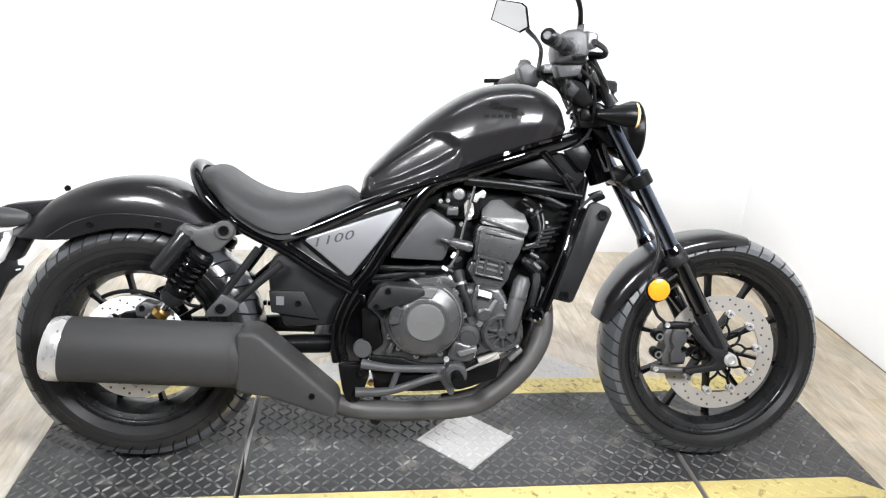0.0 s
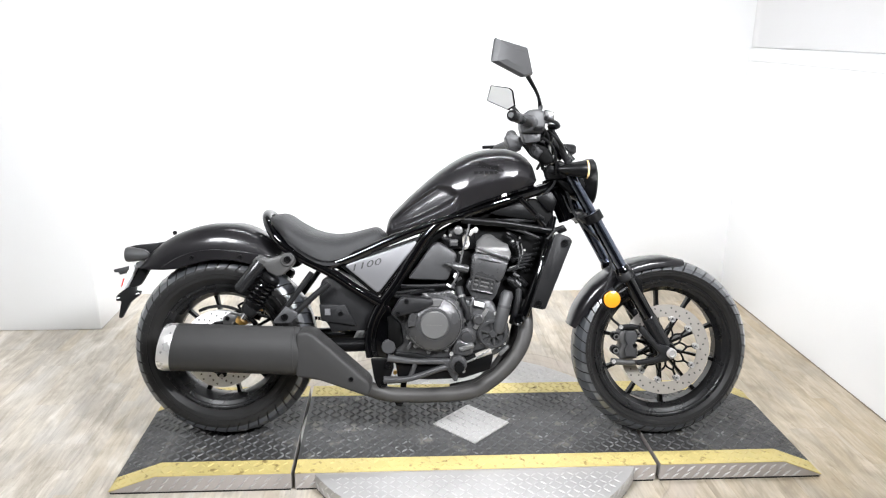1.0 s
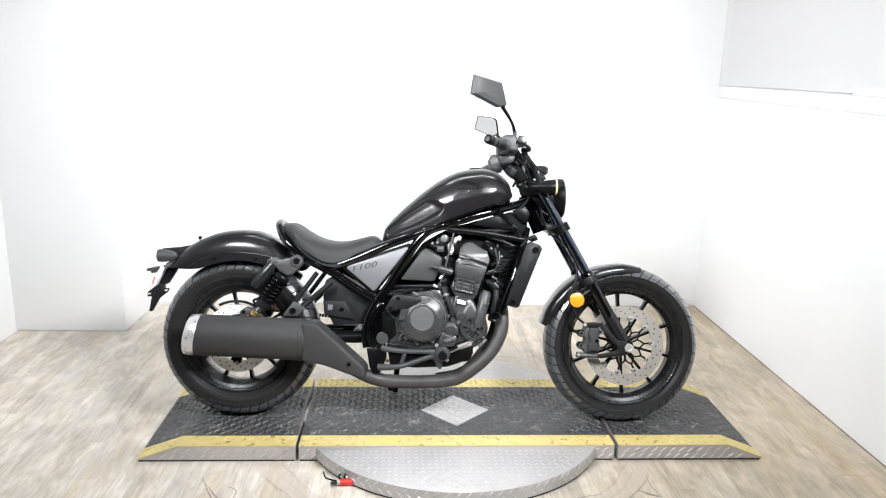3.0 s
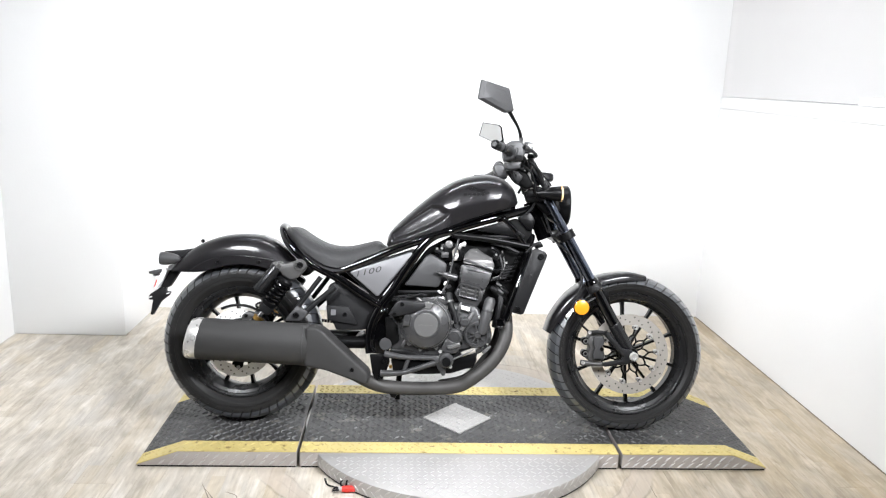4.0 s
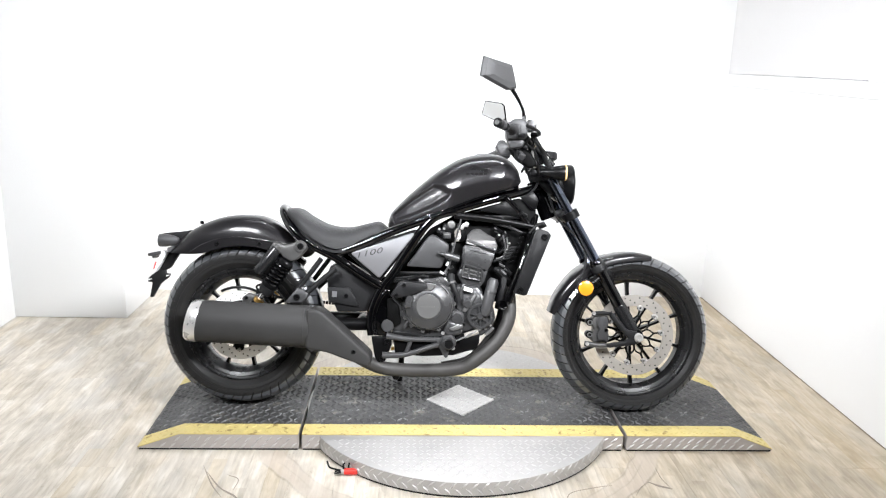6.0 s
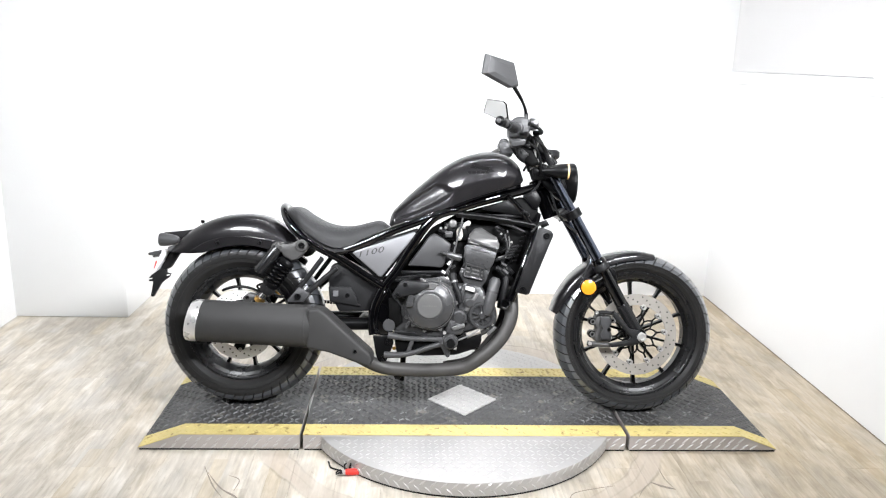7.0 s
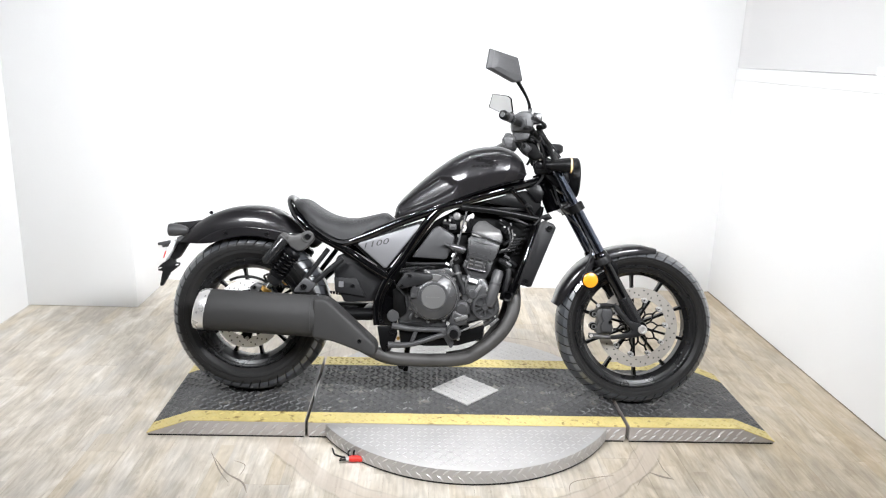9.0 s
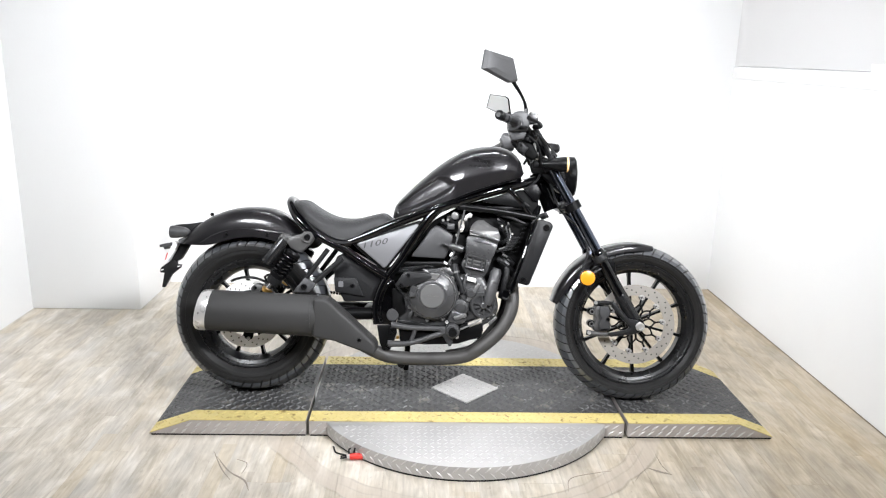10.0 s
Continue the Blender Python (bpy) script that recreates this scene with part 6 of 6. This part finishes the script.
    def place(x, z, push=0.0, grow=1.0):
        cx, cz = (0.180, 1.238)if s < 0 else (0.230, 1.235)
        x, z = cx + (x - cx) * grow, cz + (z - cz) * grow
        y = 0.40 * s + lean * (x - mid)
        d = y - 0.40 * s
        return (x + 0.11 * d + 0.74 * push, y + s * 0.67 * push, z + 0.20 * d)
    rest = place(0.222, 1.192)
    stem = part("mirror", tube([(0.285, 0.215 * s, 1.080), (0.288, 0.220 * s, 1.125), (0.270, 0.28 * s, 1.155), (rest[0], rest[1], rest[2])] if s < 0 else [(0.282, 0.212, 1.045), (0.292, 0.225, 1.110), (0.290, 0.29, 1.150), place(0.278, 1.195)], [0.0065, 0.0065, 0.0055, 0.008], 18, 8), SATIN, bike, "angular black rear view mirror on a thin stem")
    bm = bmesh.new()
    rings(bm, [[place(x, z, p, g) for x, z in outline] for p, g in (((-0.004, 1.0), (0.004, 1.02), (0.014, 0.90), (0.020, 0.55)) if s < 0 else ((-0.004, 1.0), (0.001, 0.99), (0.005, 0.85), (0.007, 0.5)))])
    part("mirror_shell", bm, GREYPLASTIC if s < 0 else DEEP, stem, "black plastic mirror shell", sharp=20)
    bm = bmesh.new()
    rings(bm, [[place(x, z, p, 0.92) for x, z in outline] for p in (-0.0052, -0.0035)])
    part("mirror_glass", bm, MIRROR, stem, "mirror glass", sharp=20)
part("bar_riser", tube([(0.352, -0.05, 0.945), (0.366, -0.05, 0.985)], 0.018, 0, 16), SATIN, bar)
part("bar_riser", tube([(0.352, 0.05, 0.945), (0.366, 0.05, 0.985)], 0.018, 0, 16), SATIN, bar)
part("lamp_stay", tube([(0.352, -0.07, 1.050), (0.385, -0.075, 1.010), (0.425, -0.08, 0.960)], 0.010, 10, 10), SATIN, bike, "black instrument stay")
part("lamp_bracket", prism([(0.355, 0.905), (0.395, 0.930), (0.455, 0.920), (0.470, 0.870), (0.420, 0.850)], -0.085, 0.085, 0.006), SATIN, bike)

part("cable_cover", prism([(0.240, 1.012), (0.290, 1.030), (0.325, 1.005), (0.352, 0.955), (0.325, 0.940), (0.275, 0.968)], -0.165, -0.125, 0.010, 3), DEEP, bar, "black cable cover behind the switches")
part("hose_guard", prism([(0.322, 1.060), (0.344, 1.062), (0.362, 1.040), (0.414, 0.955), (0.398, 0.944), (0.345, 1.015)], -0.125, -0.100, 0.006), MATT, bar, "black brake hose guard")
part("stem_block", prism([(0.322, 0.935), (0.362, 0.952), (0.400, 0.945), (0.405, 0.900), (0.335, 0.895)], -0.100, -0.060, 0.006), DEEP, bar)
# clutter of looms, guides and clamps round the steering head
for x, y, z, w, h, tilt, mat in ((0.300, -0.15, 1.020, 0.030, 0.022, 20, MATT), (0.318, -0.12, 0.985, 0.026, 0.030, -15, SATIN), (0.345, -0.10, 0.965, 0.034, 0.024, 10, GREYPLASTIC), (0.372, -0.09, 0.975, 0.030, 0.018, 35, ENGINE), (0.350, -0.09, 0.930, 0.036, 0.030, 0, SATIN), (0.330, -0.13, 1.030, 0.022, 0.034, 30, SATIN), (0.285, -0.17, 0.985, 0.036, 0.030, 40, MATT)):
    part("loom_guide", block(-w / 2, w / 2, -0.016, 0.016, -h / 2, h / 2, 0.005), mat, bar, at=pose(x, y, z, 0, tilt, 0))
for x, z in ((0.378, 0.983), (0.392, 0.985), (0.332, 0.965), (0.318, 1.045), (0.330, 1.088)):
    part("bolt", BOLT_STEEL, None, bar, at=pose(x, -0.115, z))
part("mirror_nut", tube([(0.289, -0.220, 1.108), (0.290, -0.222, 1.128)], 0.0075, 0, 6), ENGINE, bar)
for pts, r in (([(0.26, -0.20, 1.010), (0.275, -0.18, 0.975), (0.305, -0.14, 0.955), (0.32, -0.10, 0.93)], 0.006), ([(0.33, -0.18, 1.06), (0.36, -0.16, 1.02), (0.385, -0.13, 0.98), (0.405, -0.11, 0.94)], 0.0075), ([(0.30, -0.16, 1.02), (0.315, -0.13, 0.97), (0.30, -0.10, 0.93)], 0.005), ([(0.27, -0.19, 1.0), (0.30, -0.15, 0.965), (0.34, -0.10, 0.955)], 0.008)):
    part("cable", tube(pts, r, 18, 8), MATT, bar)

# cables
for pts, r in (([(0.30, -0.20, 1.03), (0.34, -0.17, 1.00), (0.36, -0.12, 0.95), (0.36, -0.08, 0.88), (0.30, -0.06, 0.82)], 0.0045),
               ([(0.32, -0.19, 1.05), (0.37, -0.16, 1.01), (0.40, -0.10, 0.96), (0.41, -0.07, 0.90)], 0.005),
               ([(0.30, 0.20, 1.03), (0.35, 0.15, 0.99), (0.37, 0.10, 0.93), (0.33, 0.06, 0.84)], 0.0045)):
    part("cable", tube(pts, r, 24, 8), MATT, bike)

# ---- floor planks ----
PW, PL = 0.152, 0.92
plank_mesh = mesh_of("plank", block(-PW / 2 + 0.0003, PW / 2 - 0.0003, -PL / 2 + 0.0003, PL / 2 - 0.0003, -0.0038, 0.0, 0.0003, 1), PLANK, 0)
far_verts, far_faces = [], []
for i in range(-6, 33):
    x = WX0 + (i + 0.5) * PW
    off = (0.0, 0.37, 0.61, 0.18, 0.79, 0.47)[i % 6] * PL
    for j in range(-3, 9):
        y0 = -5.0 + off + (j - 1) * PL
        y1 = min(y0 + PL, WY)
        y0 = max(y0, -7.0)
        if y1 - y0 < 0.02:
            continue
        near = 0 <= i < 26 and y1 > -2.9
        x0, x1 = x - PW / 2 + 0.0003, x + PW / 2 - 0.0003
        if near:
            if i == 25:
                x1 = min(x1, WX1)
            part("plank", plank_mesh, None, floor, at=pose((x0 + x1) / 2, (y0 + y1) / 2, 0) @ Matrix.Diagonal(((x1 - x0) / (PW - 0.0006), (y1 - y0) / PL, 1, 1)))
        elif y0 < -1.0 or (y1 < -1.0):
            if x1 > 2.6 or x0 < WX0 - 0.8 or (y1 > (-1.2 if i < 0 else -1.6) and not 0 <= i < 26):
                continue
            k = len(far_verts)
            far_verts += [(x0, y0 + 0.0003, 0), (x1, y0 + 0.0003, 0), (x1, y1 - 0.0003, 0), (x0, y1 - 0.0003, 0),
                          (x0, y0 + 0.0003, -0.0038), (x1, y0 + 0.0003, -0.0038), (x1, y1 - 0.0003, -0.0038), (x0, y1 - 0.0003, -0.0038)]
            far_faces += [(k, k + 1, k + 2, k + 3), (k, k + 4, k + 5, k + 1), (k + 1, k + 5, k + 6, k + 2), (k + 2, k + 6, k + 7, k + 3), (k + 3, k + 7, k + 4, k)]
me = bpy.data.meshes.new("far_planks")
me.from_pydata(far_verts, [], far_faces)
me.materials.append(PLANK)
tagged(part("far_planks", me, PLANK, floor), kind="stuff")
